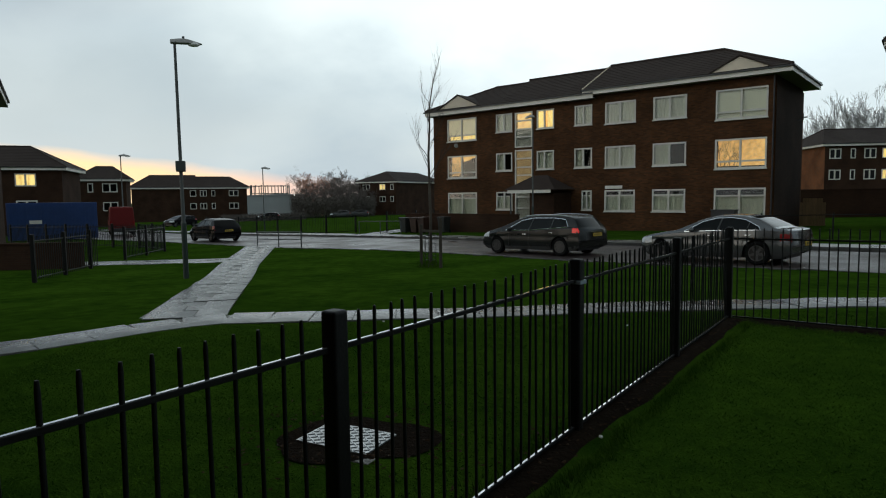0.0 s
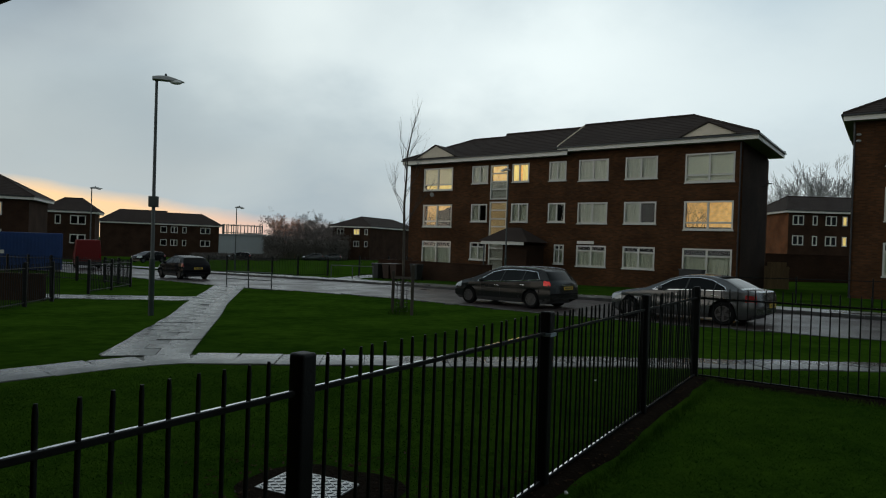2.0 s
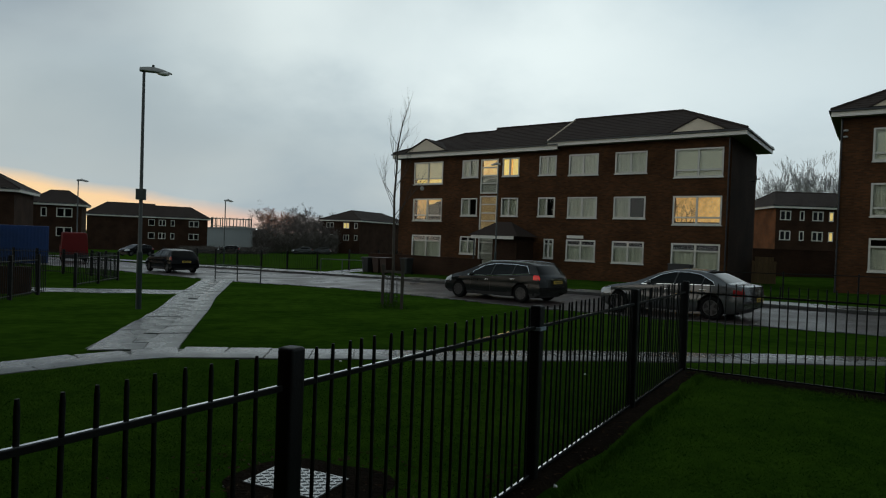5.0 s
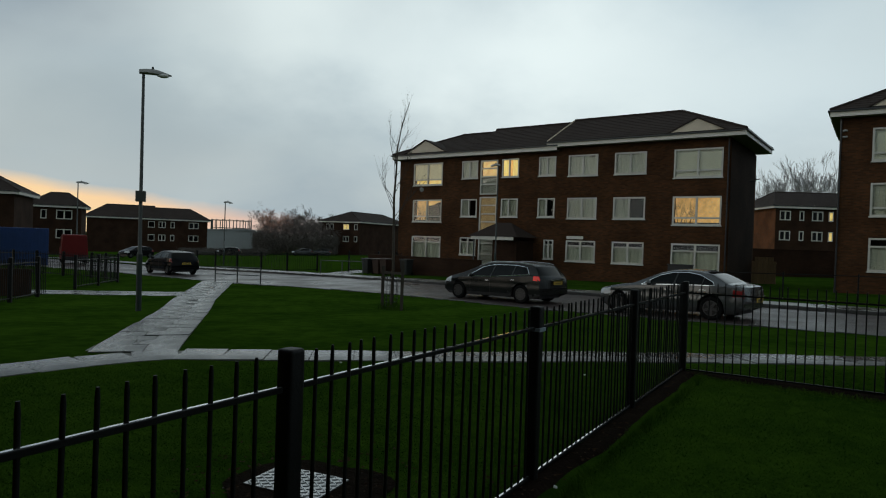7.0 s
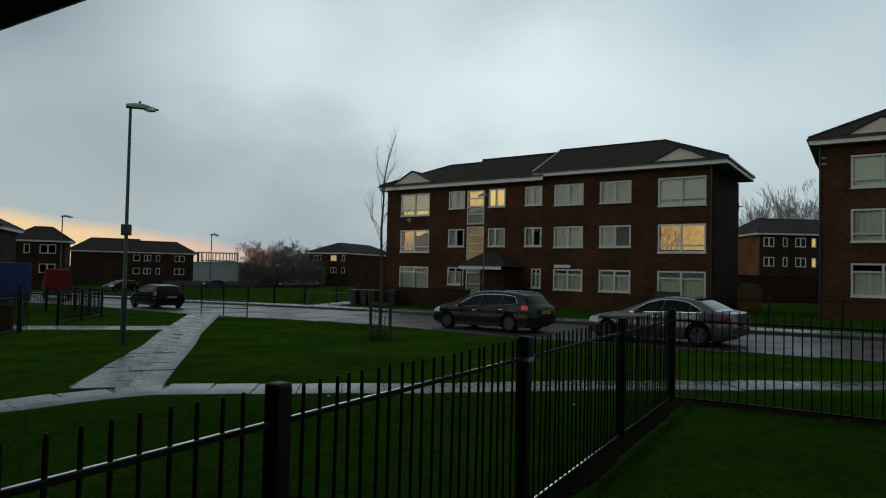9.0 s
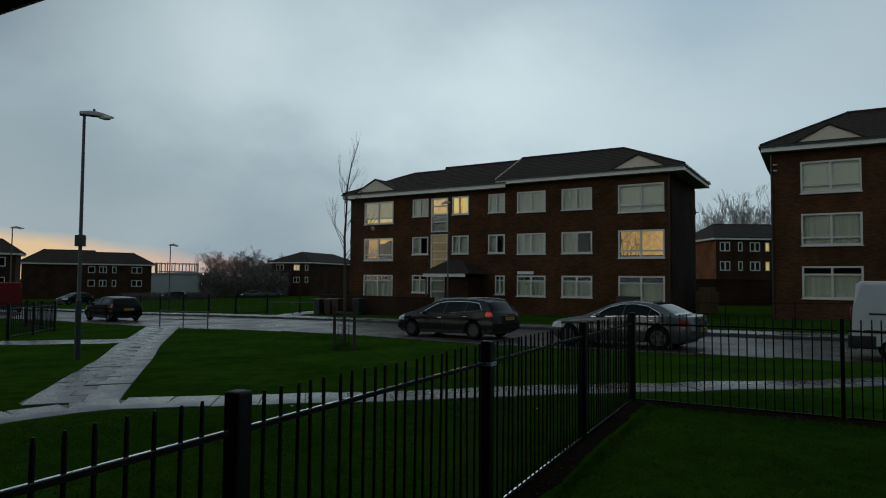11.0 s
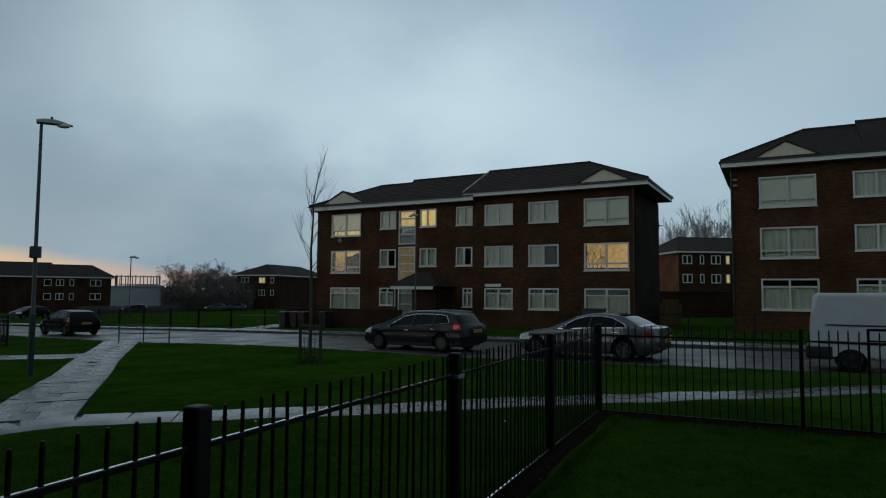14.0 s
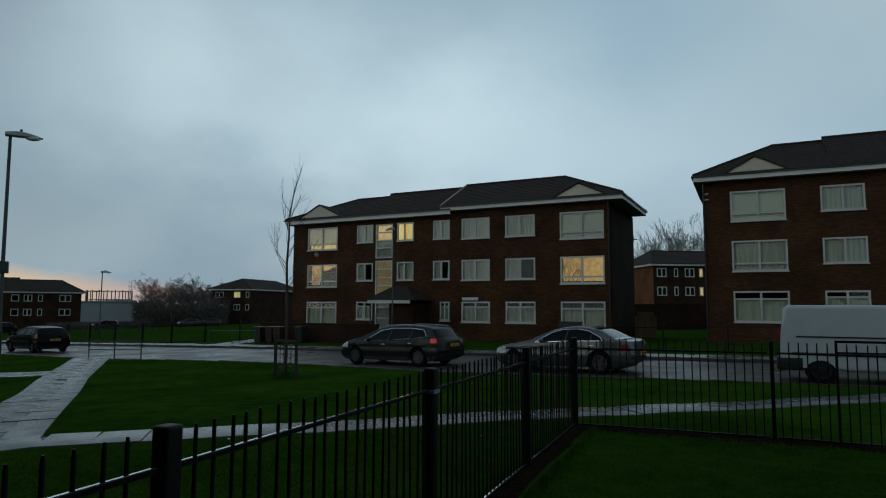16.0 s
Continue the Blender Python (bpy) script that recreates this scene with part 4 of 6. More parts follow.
tape = solid("tape", bm, material("pale_tape", (0.30, 0.36, 0.42), rough=0.4, vary=0.3, scale=20), "pale blue tape tied round a fence post", "tape", m=Matrix.Translation((P2.x, P2.y, 0)) @ Matrix.Rotation(math.atan2(FD.y, FD.x), 4, "Z"))

# bare soil along the foot of the railing
def soil_strip(line, w0, w1, label):
    verts, faces = [], []
    pts = along(line, 0.15)
    rnd = random.Random(3)
    for x, y, a in pts:
        nx, ny = math.sin(radians(a)), -math.cos(radians(a))
        for j in range(5):
            w = -w0 * (1 + 0.5 * noise.noise((x * 2, y * 2, 1))) + (w0 + w1 * (1 + 0.45 * noise.noise((x * 2, y * 2, 7)))) * j / 4
            X, Y = x + nx * w, y + ny * w
            verts.append((X, Y, terrain(X, Y) + (0.022 if 0 < j < 4 else -0.02) + 0.010 * noise.noise((X * 9, Y * 9, 2)) + 0.014))
    for i in range(len(pts) - 1):
        for j in range(4):
            o = i * 5 + j
            faces.append((o, o + 1, o + 6, o + 5))
    me = bpy.data.meshes.new("soil")
    me.from_pydata(verts, [], faces)
    me.materials.append(SOIL)
    me.shade_smooth()
    tagged(new("soil_strip", me), label, "soil", kind="structure")


soil_strip([tuple(P2 + FD * -4.6), tuple(P4)], 0.05, 0.19, "bare dark soil strip along the railing")
soil_strip([tuple(P4), tuple(P4 + RD * 9)], 0.10, 0.26, "bare dark soil strip under the railing")

# ---------------------------------------------------------------- inspection cover
c = thing("manhole_cover", pose(-0.74, 4.43, -0.010, 0, 0, -27) @ Matrix.Diagonal((1.10, 1.06, 1, 1)), "wet steel manhole cover in a concrete surround", "manhole cover")
part("surround", box(-0.35, 0.35, -0.29, 0.26, -0.05, 0.022, 0.01), CONCRETE, c, "worn concrete surround")
lid = part("lid", box(-0.27, 0.27, -0.19, 0.19, 0.02, 0.034, 0.004), COVER, c)
tread = mesh_of("tread", box(-0.022, 0.022, -0.006, 0.006, 0.0, 0.006, 0.002, 1), COVER)
for i in range(11):
    for j in range(12):
        share("tread", tread, lid, pose(-0.24 + 0.048 * i, -0.165 + 0.03 * j, 0.034, 0, 0, 40 if (i + j) % 2 else -40))
bm = bmesh.new()
for i in range(40):
    a = 2 * math.pi * i / 40
    rr = 1 + 0.25 * noise.noise((math.cos(a) * 1.5, math.sin(a) * 1.5, 9))
    bm.verts.new((-0.70 + 0.55 * rr * math.cos(a), 4.40 + 0.44 * rr * math.sin(a), 0.014))
bm.faces.new(bm.verts[:])
solid("soil_patch", bm, SOIL, "bare muddy patch round the cover", "soil", kind="structure")

# ---------------------------------------------------------------- street lamps


def street_lamp(x, y, height, heading, label, arm=0.9, box_at=None, base_green=True, s=1.0, lean=0.0):
    l = thing("street_lamp", at(x, y, heading) @ pose(0, 0, 0, 0, lean, 0), label, "street lamp", "street lamps")
    bm = bmesh.new()
    tube(bm, [(0, 0, -0.1), (0, 0, height * 0.24)], [0.085 * s, 0.085 * s], 14)
    part("base", bm, GREEN_STEEL, l, "dark green lower column", smooth=40)
    bm = bmesh.new()
    tube(bm, [(0, 0, height * 0.24), (0, 0, height * 0.25), (0, 0, height)], [0.085 * s, 0.058 * s, 0.042 * s], 14)
    part("column", bm, GALV, l, smooth=40)
    # housing: flat at the back, drawn to a point at the front
    L, n = arm, 9
    verts = []
    bm = bmesh.new()
    rings = []
    for i in range(n):
        f = i / (n - 1)
        w = 0.13 * s * (1 - 0.75 * f ** 3)
        hgt = (0.105 + 0.05 * math.sin(math.pi * min(1, f * 1.2))) * s * (1 - 0.85 * f ** 4)
        xx = -0.12 * s + L * f
        rings.append([bm.verts.new((xx, w * math.cos(t), height + (hgt * math.sin(t) if math.sin(t) > 0 else 0.03 * s * math.sin(t)))) for t in [2 * math.pi * k / 12 for k in range(12)]])
    for a, b in zip(rings, rings[1:]):
        for k in range(12):
            bm.faces.new((a[k], a[(k + 1) % 12], b[(k + 1) % 12], b[k]))
    bm.faces.new(rings[0][::-1])
    bm.faces.new(rings[-1])
    hd = part("lantern", bm, LAMP_GREY, l, "grey lantern housing", smooth=50)
    bm = bmesh.new()
    bmesh.ops.create_uvsphere(bm, u_segments=14, v_segments=8, radius=1, matrix=Matrix.Translation((L * 0.60, 0, height - 0.02 * s)) @ Matrix.Diagonal((0.19 * s, 0.11 * s, 0.075 * s, 1)))
    part("bowl", bm, LENS, hd, "clear lamp bowl", smooth=60)
    part("photocell", rod((L * 0.28, 0, height + 0.12 * s), (L * 0.28, 0, height + 0.21 * s), 0.035 * s), GALV, hd)
    if box_at:
        part("sign_box", box(-0.12, 0.12, -0.13, 0.10, box_at - 0.14, box_at + 0.14, 0.012), GALV, l, "small grey box strapped to the column")
    return l


street_lamp(-7.13, 17.12, 6.25, 18, "tall grey street lamp with dark green base on the lawn", arm=0.78, box_at=3.02, s=0.85, lean=-0.3)
street_lamp(*polar(-27.1, 66), 7.1, 15, "distant street lamp beside the road", arm=1.0, s=1.0)
street_lamp(*polar(-16.15, 58), 5.4, 10, "distant street lamp across the road", arm=0.75, s=0.9)
street_lamp(*polar(7.53, 36.0), 6.5, 158, "street lamp in front of the flats", arm=0.55, s=0.75)

# ---------------------------------------------------------------- trees


def sapling(x, y):
    t = thing("young_tree", at(x, y), "slender bare young tree staked on the lawn", "tree")
    rnd = random.Random(21)
    bm = bmesh.new()
    trunk = [(0, 0, -0.05), (0.02, 0, 1.2), (0.00, 0, 2.4), (-0.02, 0, 3.2), (0.02, 0, 4.0), (0.03, 0, 4.6), (0.14, 0, 5.3), (0.34, 0.05, 6.0)]
    tube(bm, trunk, [0.045, 0.041, 0.037, 0.032, 0.026, 0.020, 0.013, 0.005], 8)
    part("trunk", bm, BARK, t, smooth=60)
    bm = bmesh.new()
    for k in range(19):
        z = 2.3 + 3.2 * k / 19
        i = max(j for j in range(len(trunk)) if trunk[j][2] <= z)
        f = (z - trunk[i][2]) / (trunk[i + 1][2] - trunk[i][2])
        q = Vector(trunk[i]).lerp(Vector(trunk[i + 1]), f)
        a = rnd.choice((0, math.pi)) + rnd.gauss(0, 0.7)
        s = 1.0 - 0.6 * (k / 19)
        d = Vector((math.cos(a) * 0.46, math.sin(a) * 0.35, 0.9))
        grow(bm, rnd, q, d, 1.0 * s + 0.15, 0.010 * s + 0.004, 2, 0.36, 0.34, 4, (2, 3), 0.12)
    part("crown", bm, TWIG, t)
    for sx, sy, h in ((-0.27, 0.25, 1.25), (0.30, -0.28, 1.42)):
        s_ = thing("tree_stake", at(x + sx, y + sy), "dark wooden stake beside the young tree", "stake", "tree stakes")
        part("stake", box(-0.045, 0.045, -0.045, 0.045, -0.1, h, 0.012), STAKE, s_)
    cb = thing("tree_tie", at(x, y), "dark timber crossbar tied to the stakes", "stake")
    part("crossbar", box(-0.44, 0.44, -0.02, 0.02, 1.02, 1.09, 0.008), STAKE, cb, m=pose(0.015, -0.015, 0, 0, 0, -43))
    # mesh guard round the stem
    g = thing("tree_guard", at(x, y), "thin wire mesh guard round the stem", "tree guard")
    bm = bmesh.new()
    for i in range(10):
        a = 2 * math.pi * i / 10
        tube(bm, [(0.17 * math.cos(a), 0.17 * math.sin(a), 0), (0.17 * math.cos(a), 0.17 * math.sin(a), 1.0)], [0.005] * 2, 4)
    for k in range(8):
        z = 0.1 + 0.12 * k
        tube(bm, [(0.17 * math.cos(2 * math.pi * i / 14), 0.17 * math.sin(2 * math.pi * i / 14), z) for i in range(15)], [0.004] * 15, 3, cap=False)
    part("mesh", bm, GUTTER, g)
    w = thing("weeds", at(x, y), "tall uncut grass round the tree foot", "grass", kind="stuff")
    bm = bmesh.new()
    for i in range(260):
        a, r = rnd.uniform(0, 6.28), abs(rnd.gauss(0, 0.20))
        px, py, h = r * math.cos(a), r * math.sin(a), rnd.uniform(0.10, 0.32)
        t2 = rnd.uniform(0, 6.28)
        bm.faces.new([bm.verts.new(v) for v in ((px - 0.008, py, 0), (px + 0.008, py, 0), (px + 0.12 * math.cos(t2), py + 0.12 * math.sin(t2), h))])
    part("blades", bm, BLADE, w)


sapling(-0.53, 18.33)


def bare_tree(x, y, h, seed, label, mat=TWIG_FAR, z=None, spread=0.5, up=0.3, depth=4, kids=(3, 5), r=None, thin=0.0, wig=0.13):
    t = thing("bare_tree", pose(x, y, terrain(x, y) if z is None else z, 0, 0, 0), label, "tree", "bare trees")
    rnd = random.Random(seed)
    bm = bmesh.new()
    r = r or h * 0.018
    tube(bm, [(0, 0, -0.3), (0.1, 0, h * 0.3), (0.0, 0.1, h * 0.62)], [r, r * 0.8, r * 0.45], 6)
    part("trunk", bm, mat, t)
    bm = bmesh.new()
    for k in range(9):
        q = Vector((0.05, 0.02, h * (0.22 + 0.4 * k / 9)))
        a = rnd.uniform(0, 6.28)
        grow(bm, rnd, q, (math.cos(a) * spread * 1.3, math.sin(a) * spread * 1.3, 0.9), h * rnd.uniform(0.24, 0.36), r * 0.3, depth - 1, spread, up, 4, kids, wig, thin)
    part("crown", bm, mat, t)
    return t


# trees beyond the right-hand flats
for i, (a, d, h) in enumerate([(28.6, 150, 14), (29.6, 140, 15), (30.5, 150, 17), (31.2, 145, 18), (31.9, 152, 19.5), (32.6, 146, 18.5), (33.3, 150, 20), (34.0, 147, 18.5), (34.8, 150, 19)]):
    bare_tree(*polar(a, d), h, 40 + i, "tall bare winter tree beyond the flats", mat=TWIG_HAZED, z=-1.0, spread=0.33, up=0.26, depth=5, kids=(3, 4), r=h * 0.011, thin=0.013, wig=0.17)
# trees and scrub in the far middle
for i, (a, d, h, m) in enumerate([(-13.0, 170, 10.5, TWIG_FAR), (-12.0, 165, 11.0, TWIG_LIT_RED), (-11.2, 160, 10.0, TWIG_LIT_RED), (-10.4, 170, 10.5, TWIG_FAR), (-9.6, 165, 11.0, TWIG_FAR), (-8.7, 172, 10.5, TWIG_FAR), (-8.0, 178, 10.5, TWIG_FAR), (-9.0, 150, 8.5, TWIG_FAR), (-10.8, 145, 8.0, TWIG_FAR), (-12.2, 150, 7.5, TWIG_FAR), (-13.2, 140, 6.0, TWIG_FAR), (-11.6, 138, 6.8, TWIG_FAR), (-10.0, 140, 7.2, TWIG_FAR), (-9.3, 136, 6.2, TWIG_FAR), (-8.3, 142, 7.0, TWIG_FAR), (-7.5, 138, 6.2, TWIG_FAR)]):
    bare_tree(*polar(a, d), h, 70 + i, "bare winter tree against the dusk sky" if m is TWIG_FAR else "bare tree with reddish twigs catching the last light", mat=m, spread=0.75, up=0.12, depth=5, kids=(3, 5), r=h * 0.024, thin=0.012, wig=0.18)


def scrub(name, az0, az1, d, h, seed, label):
    rnd = random.Random(seed)
    t = thing(name, pose(0, 0, 0), label, "hedge", kind="stuff")
    bm = bmesh.new()
    for i in range(16000):
        a, dd = rnd.uniform(az0, az1), d + rnd.gauss(0, 4)
        x, y = polar(a, dd)
        hh = h * (0.85 + 0.35 * noise.noise((a * 2.3, seed, 0))) * rnd.random() ** 0.6
        z = terrain(x, y) + hh
        s = rnd.uniform(0.4, 1.1)
        t1 = rnd.uniform(0, 6.28)
        u = Vector((math.cos(t1), math.sin(t1), 0)) * 0.028
        v = Vector((rnd.gauss(0, 0.9), rnd.gauss(0, 0.9), 0.8)) * s * 0.75
        p = Vector((x, y, z))
        bm.faces.new([bm.verts.new(q) for q in (p - u, p - v, p + u, p + v)])
    part("foliage", bm, material("scrub_" + name, (0.072, 0.062, 0.052), rough=0.95, vary=0.4, scale=0.5), t)


scrub("scrub", -13.8, -6.6, 128, 4.3, 5, "dark scrub and hedging in the distance")
scrub("hedge", -19.5, -12.8, 118, 0.8, 8, "low dark hedge before the warehouse")
scrub("shrubs", 36.0, 52.0, 60, 3.5, 12, "dark shrubs beyond the flats")

# ---------------------------------------------------------------- far skyline
wx, wy = polar(-17.6, 175)
wh = thing("warehouse", pose(wx, wy, -3.5, 0, 0, 14), "pale grey metal clad warehouse", "warehouse")
part("wall", box(0, 17.5, 0, 20, 0, 6.0), CLAD, wh)
bm = bmesh.new()
for i in range(33):
    bm_box(bm, 0.25 + 0.52 * i, 0.33 + 0.52 * i, -0.05, -0.004, 0.1, 5.9)
part("cladding_ribs", bm, CLAD, wh)
part("roof", prism([(-0.3, 6.0), (17.8, 6.0), (17.0, 6.25), (8.7, 6.6), (0.3, 6.25)], -0.3, 20.3), material("grey_roof_sheet", (0.30, 0.31, 0.32), rough=0.5, vary=0.1), wh)
part("low_wall", box(0.2, 17, -0.3, -0.06, 0, 1.1), BRICK_DARK, wh)
for a, e in ((-13.55, 0.30), (-13.7, -0.55)):
    x, y = polar(a, 150)
    f = thing("floodlight", pose(x, y, 1.72 + 150 * math.tan(radians(e)), 0, 0, 0), "small lit white floodlight on a pole", "floodlight", "floodlights")
    part("lamp", box(-0.16, 0.16, -0.1, 0.1, -0.12, 0.12, 0.03), LAMP_WHITE, f)
    part("pole", rod((0.0, 0.2, -4.5), (0.0, 0.2, 0.1), 0.06), GALV, f)
gx, gy = polar(-15.6, 420)
gh = thing("gasholder", pose(gx, gy, 0, 0, 0, 0), "open steel guide frame of a gasholder", "gasholder")
bm = bmesh.new()
R = 12.0
for i in range(18):
    a = 2 * math.pi * i / 18
    px, py = R * math.cos(a), R * math.sin(a)
    part("column", rod((px, py, -5), (px, py, 10.4), 0.30, 6), GALV, gh)
for z in (9.9, 5.2):
    bm = bmesh.new()
    tube(bm, [(R * math.cos(2 * math.pi * i / 36), R * math.sin(2 * math.pi * i / 36), z) for i in range(37)], [0.16] * 37, 5, cap=False)
    part("ring", bm, GALV, gh)

# ---------------------------------------------------------------- vehicles


def wheel_set(car, xs, half, r, rim_mat=ALLOY, spokes=5, width=0.21):
    tb = bmesh.new()
    prof = [(r * 0.66, -0.5), (r * 0.90, -0.5), (r * 0.98, -0.38), (r, -0.2), (r, 0.2), (r * 0.98, 0.38), (r * 0.90, 0.5), (r * 0.66, 0.5)]
    n = 28
    rings = [[tb.verts.new((q * math.cos(2 * math.pi * k / n), w * width, q * math.sin(2 * math.pi * k / n))) for q, w in prof] for k in range(n)]
    for k in range(n):
        a, b = rings[k], rings[(k + 1) % n]
        for j in range(len(prof) - 1):
            tb.faces.new((a[j], a[j + 1], b[j + 1], b[j]))
    tyre = mesh_of("tyre", tb, RUBBER, 40)
    rb = bmesh.new()
    for q0, q1 in ((r * 0.58, r * 0.67),):
        for k in range(n):
            a0, a1 = 2 * math.pi * k / n, 2 * math.pi * (k + 1) / n
            for w in (-0.48, 0.48):
                rb.faces.new([rb.verts.new((q * math.cos(a), w * width, q * math.sin(a))) for q, a in ((q0, a0), (q1, a0), (q1, a1), (q0, a1))])
    for k in range(spokes):
        a = 2 * math.pi * k / spokes + 0.3
        for w in (-0.44, 0.44):
            bm_box(rb, 0.03, r * 0.62, -0.016 * width, 0.016 * width, -0.035, 0.035, Matrix.Rotation(a, 4, "Y") @ Matrix.Translation((0, w * width, 0)))
    for w in (-0.45, 0.45):
        bmesh.ops.create_cone(rb, cap_ends=True, segments=14, radius1=0.07, radius2=0.06, depth=0.03, matrix=Matrix.Translation((0, w * width, 0)) @ Matrix.Rotation(math.pi / 2, 4, "X"))
    rim = mesh_of("rim", rb, rim_mat)
    db = bmesh.new()
    bmesh.ops.create_cone(db, cap_ends=True, segments=24, radius1=r * 0.64, radius2=r * 0.64, depth=width * 0.5, matrix=Matrix.Rotation(math.pi / 2, 4, "X"))
    disc = mesh_of("brake_disc", db, DARK_TRIM)
    for x in xs:
        for s in (-1, 1):
            w = share("tyre", tyre, car, pose(x, s * (half - width * 0.5 - 0.015), r))
            share("rim", rim, w, pose(0, 0, 0))
            share("brake_disc", disc, w, pose(0, 0, 0))


def arch(cx, r, zb, n=9):
    out = []
    for k in range(n + 1):
        a = math.pi * k / n
        out.append((cx + r * math.cos(a), max(zb, r * 0.92 * math.sin(a) + 0.28)))
    return out


def car_curve(pts, x, soft=0.0):
    xs, zs = [p[0] for p in pts], [p[1] for p in pts]
    if not soft:
        return float(np.interp(x, xs, zs))
    return float(np.mean([np.interp(x + d * soft, xs, zs) for d in (-1, -0.67, -0.33, 0, 0.33, 0.67, 1)]))


def inside_outline(x, z, poly):
    c = False
    for (x0, z0), (x1, z1) in zip(poly, poly[1:] + poly[:1]):
        if (z0 > z) != (z1 > z) and x < (x1 - x0) * (z - z0) / (z1 - z0) + x0:
            c = not c
    return c


def car(name, m, L, W, top, belt, window, screen, rear, wheels, r, mat, label, tail, tail_at, posts, step=0.035, spokes=5, rack=False, bright=True, lamp_z=(0.60, 0.76), zb=0.19):
    """One lofted shell, nose at x = 0. top: centre outline; belt: shoulder outline; window: side glass outline; screen, rear: lengths of the two screens."""
    c = thing(name, m, label, "car", "parked cars")
    hw, ar = W / 2, r + 0.05
    LOW, SIDE, TOP = 12, 9, 9
    xs = sorted({*np.round(np.linspace(0.0, L, int(L / step)), 4), 0.008, 0.02, L - 0.02, L - 0.008, *[w + s * ar for w in wheels for s in (-1, 1)]})

    def section(x):
        tz = car_curve(top, x, 0.05 if 0.1 < x < L - 0.1 else 0.0)
        bz = min(car_curve(belt, x, 0.05 if 0.1 < x < L - 0.1 else 0.0), tz - 0.025)
        bot = zb + 0.16 * max(0, 0.30 - x) / 0.30 + 0.14 * max(0, x - (L - 0.40)) / 0.40
        for w in wheels:
            if abs(x - w) <= ar:
                bot = max(bot, r + math.sqrt(max(0, ar * ar - (x - w) ** 2)))
        bot = min(bot, bz - 0.05)
        flare = max(0.0, *[1 - abs(x - w) / (ar + 0.22) for w in wheels])
        row = []
        for j in range(LOW):
            z = bot + (bz - bot) * j / (LOW - 1)
            y = hw * (1 - 0.16 * max(0, 0.46 - z) - 0.10 * max(0, z - 0.62) ** 1.2 - 0.016 * math.exp(-((z - 0.66) / 0.045) ** 2)) - 0.025 + 0.025 * flare
            row.append((y, z))
        yb, h = row[-1][0], tz - bz
        for j in range(1, SIDE):
            u = j / (SIDE - 1)
            row.append((yb - 0.03 * min(1, h / 0.2) - 0.34 * h * u - 0.05 * h * u * u, bz + 0.84 * h * u))
        y1, z1 = row[-1]
        for j in range(1, TOP):
            a = math.pi / 2 * j / (TOP - 1)
            row.append((y1 * math.cos(a) ** 0.62 if j < TOP - 1 else 0.0, z1 + (tz - z1) * math.sin(a) ** 0.8))
        return row

    def bend(x, y):
        e, f = max(0.0, 1 - x / 1.0), max(0.0, 1 - (L - x) / 0.8)
        q = abs(y) / hw
        return x + 0.30 * e * q ** 2.6 - 0.17 * f * q ** 3.0

    grid = [[(bend(x, y), y, z, x) for y, z in section(x)] for x in xs]
    n = LOW + SIDE + TOP - 2
    buckets = {}
    tx0, tz0, tz1 = tail_at
    for i in range(len(xs) - 1):
        for j in range(n - 1):
            q = (grid[i][j], grid[i + 1][j], grid[i + 1][j + 1], grid[i][j + 1])
            cx, cz, cy = sum(v[3] for v in q) / 4, sum(v[2] for v in q) / 4, sum(v[1] for v in q) / 4
            kind = "body"
            if j >= LOW - 1 and j < LOW + SIDE - 2 and inside_outline(cx, cz, window):
                kind = "side_glass"
            elif j >= LOW + SIDE - 1 and screen[0] < cx < screen[1]:
                kind = "windscreen"
            elif j >= LOW + SIDE - 1 and rear[0] < cx < rear[1]:
                kind = "rear_screen"
            elif j < LOW + SIDE - 1 and cx > tx0 and tz0 < cz < tz1 and cy > hw * 0.42:
                kind = "tail_light"
            elif cx < 0.42 and lamp_z[0] < cz < lamp_z[1] + 0.12 * cx and cy > hw * 0.45:
                kind = "headlight"
            elif cz < zb + 0.11 or (cx > L - 0.30 and cz < 0.36) or (cx < 0.06 and 0.30 < cz < 0.56 and cy < hw * 0.6):
                kind = "lower_trim"
            buckets.setdefault(kind, []).append(q)
    mats = {"body": mat, "side_glass": CAR_GLASS, "windscreen": CAR_GLASS, "rear_screen": CAR_GLASS, "tail_light": tail, "headlight": HEAD, "lower_trim": DARK_TRIM}
    wording = {"side_glass": "dark tinted side windows", "windscreen": "dark sloping windscreen", "rear_screen": "dark rear window", "tail_light": "red rear lamp lens", "headlight": "clear headlamp lens", "lower_trim": "black plastic lower trim"}
    for kind, faces in buckets.items():
        for side in ((1, -1) if kind in ("side_glass", "tail_light", "headlight") else (0,)):
            bm, seen = bmesh.new(), {}
            for q in faces:
                for s in ((side,) if side else (1, -1)):
                    vs = []
                    for v in q:
                        key = (round(v[0], 4), round(v[1] * s, 4), round(v[2], 4))
                        if key not in seen:
                            seen[key] = bm.verts.new(key)
                        if seen[key] not in vs:
                            vs.append(seen[key])
                    if len(vs) > 2:
                        try:
                            bm.faces.new(vs)
                        except ValueError:
                            pass
            part(kind, bm, mats[kind], c, wording.get(kind, ""), smooth=38)
    for x in (0.0, L):
        bm = bmesh.new()
        pts = [v for v in grid[0 if x == 0 else -1]]
        ring = [bm.verts.new((v[0], v[1], v[2])) for v in pts] + [bm.verts.new((v[0], -v[1], v[2])) for v in pts[-2::-1]]
        bm.faces.new(ring)
        part("front_panel" if x == 0 else "tail_panel", bm, mat, c)

    def skin(x, z):
        row = section(x)
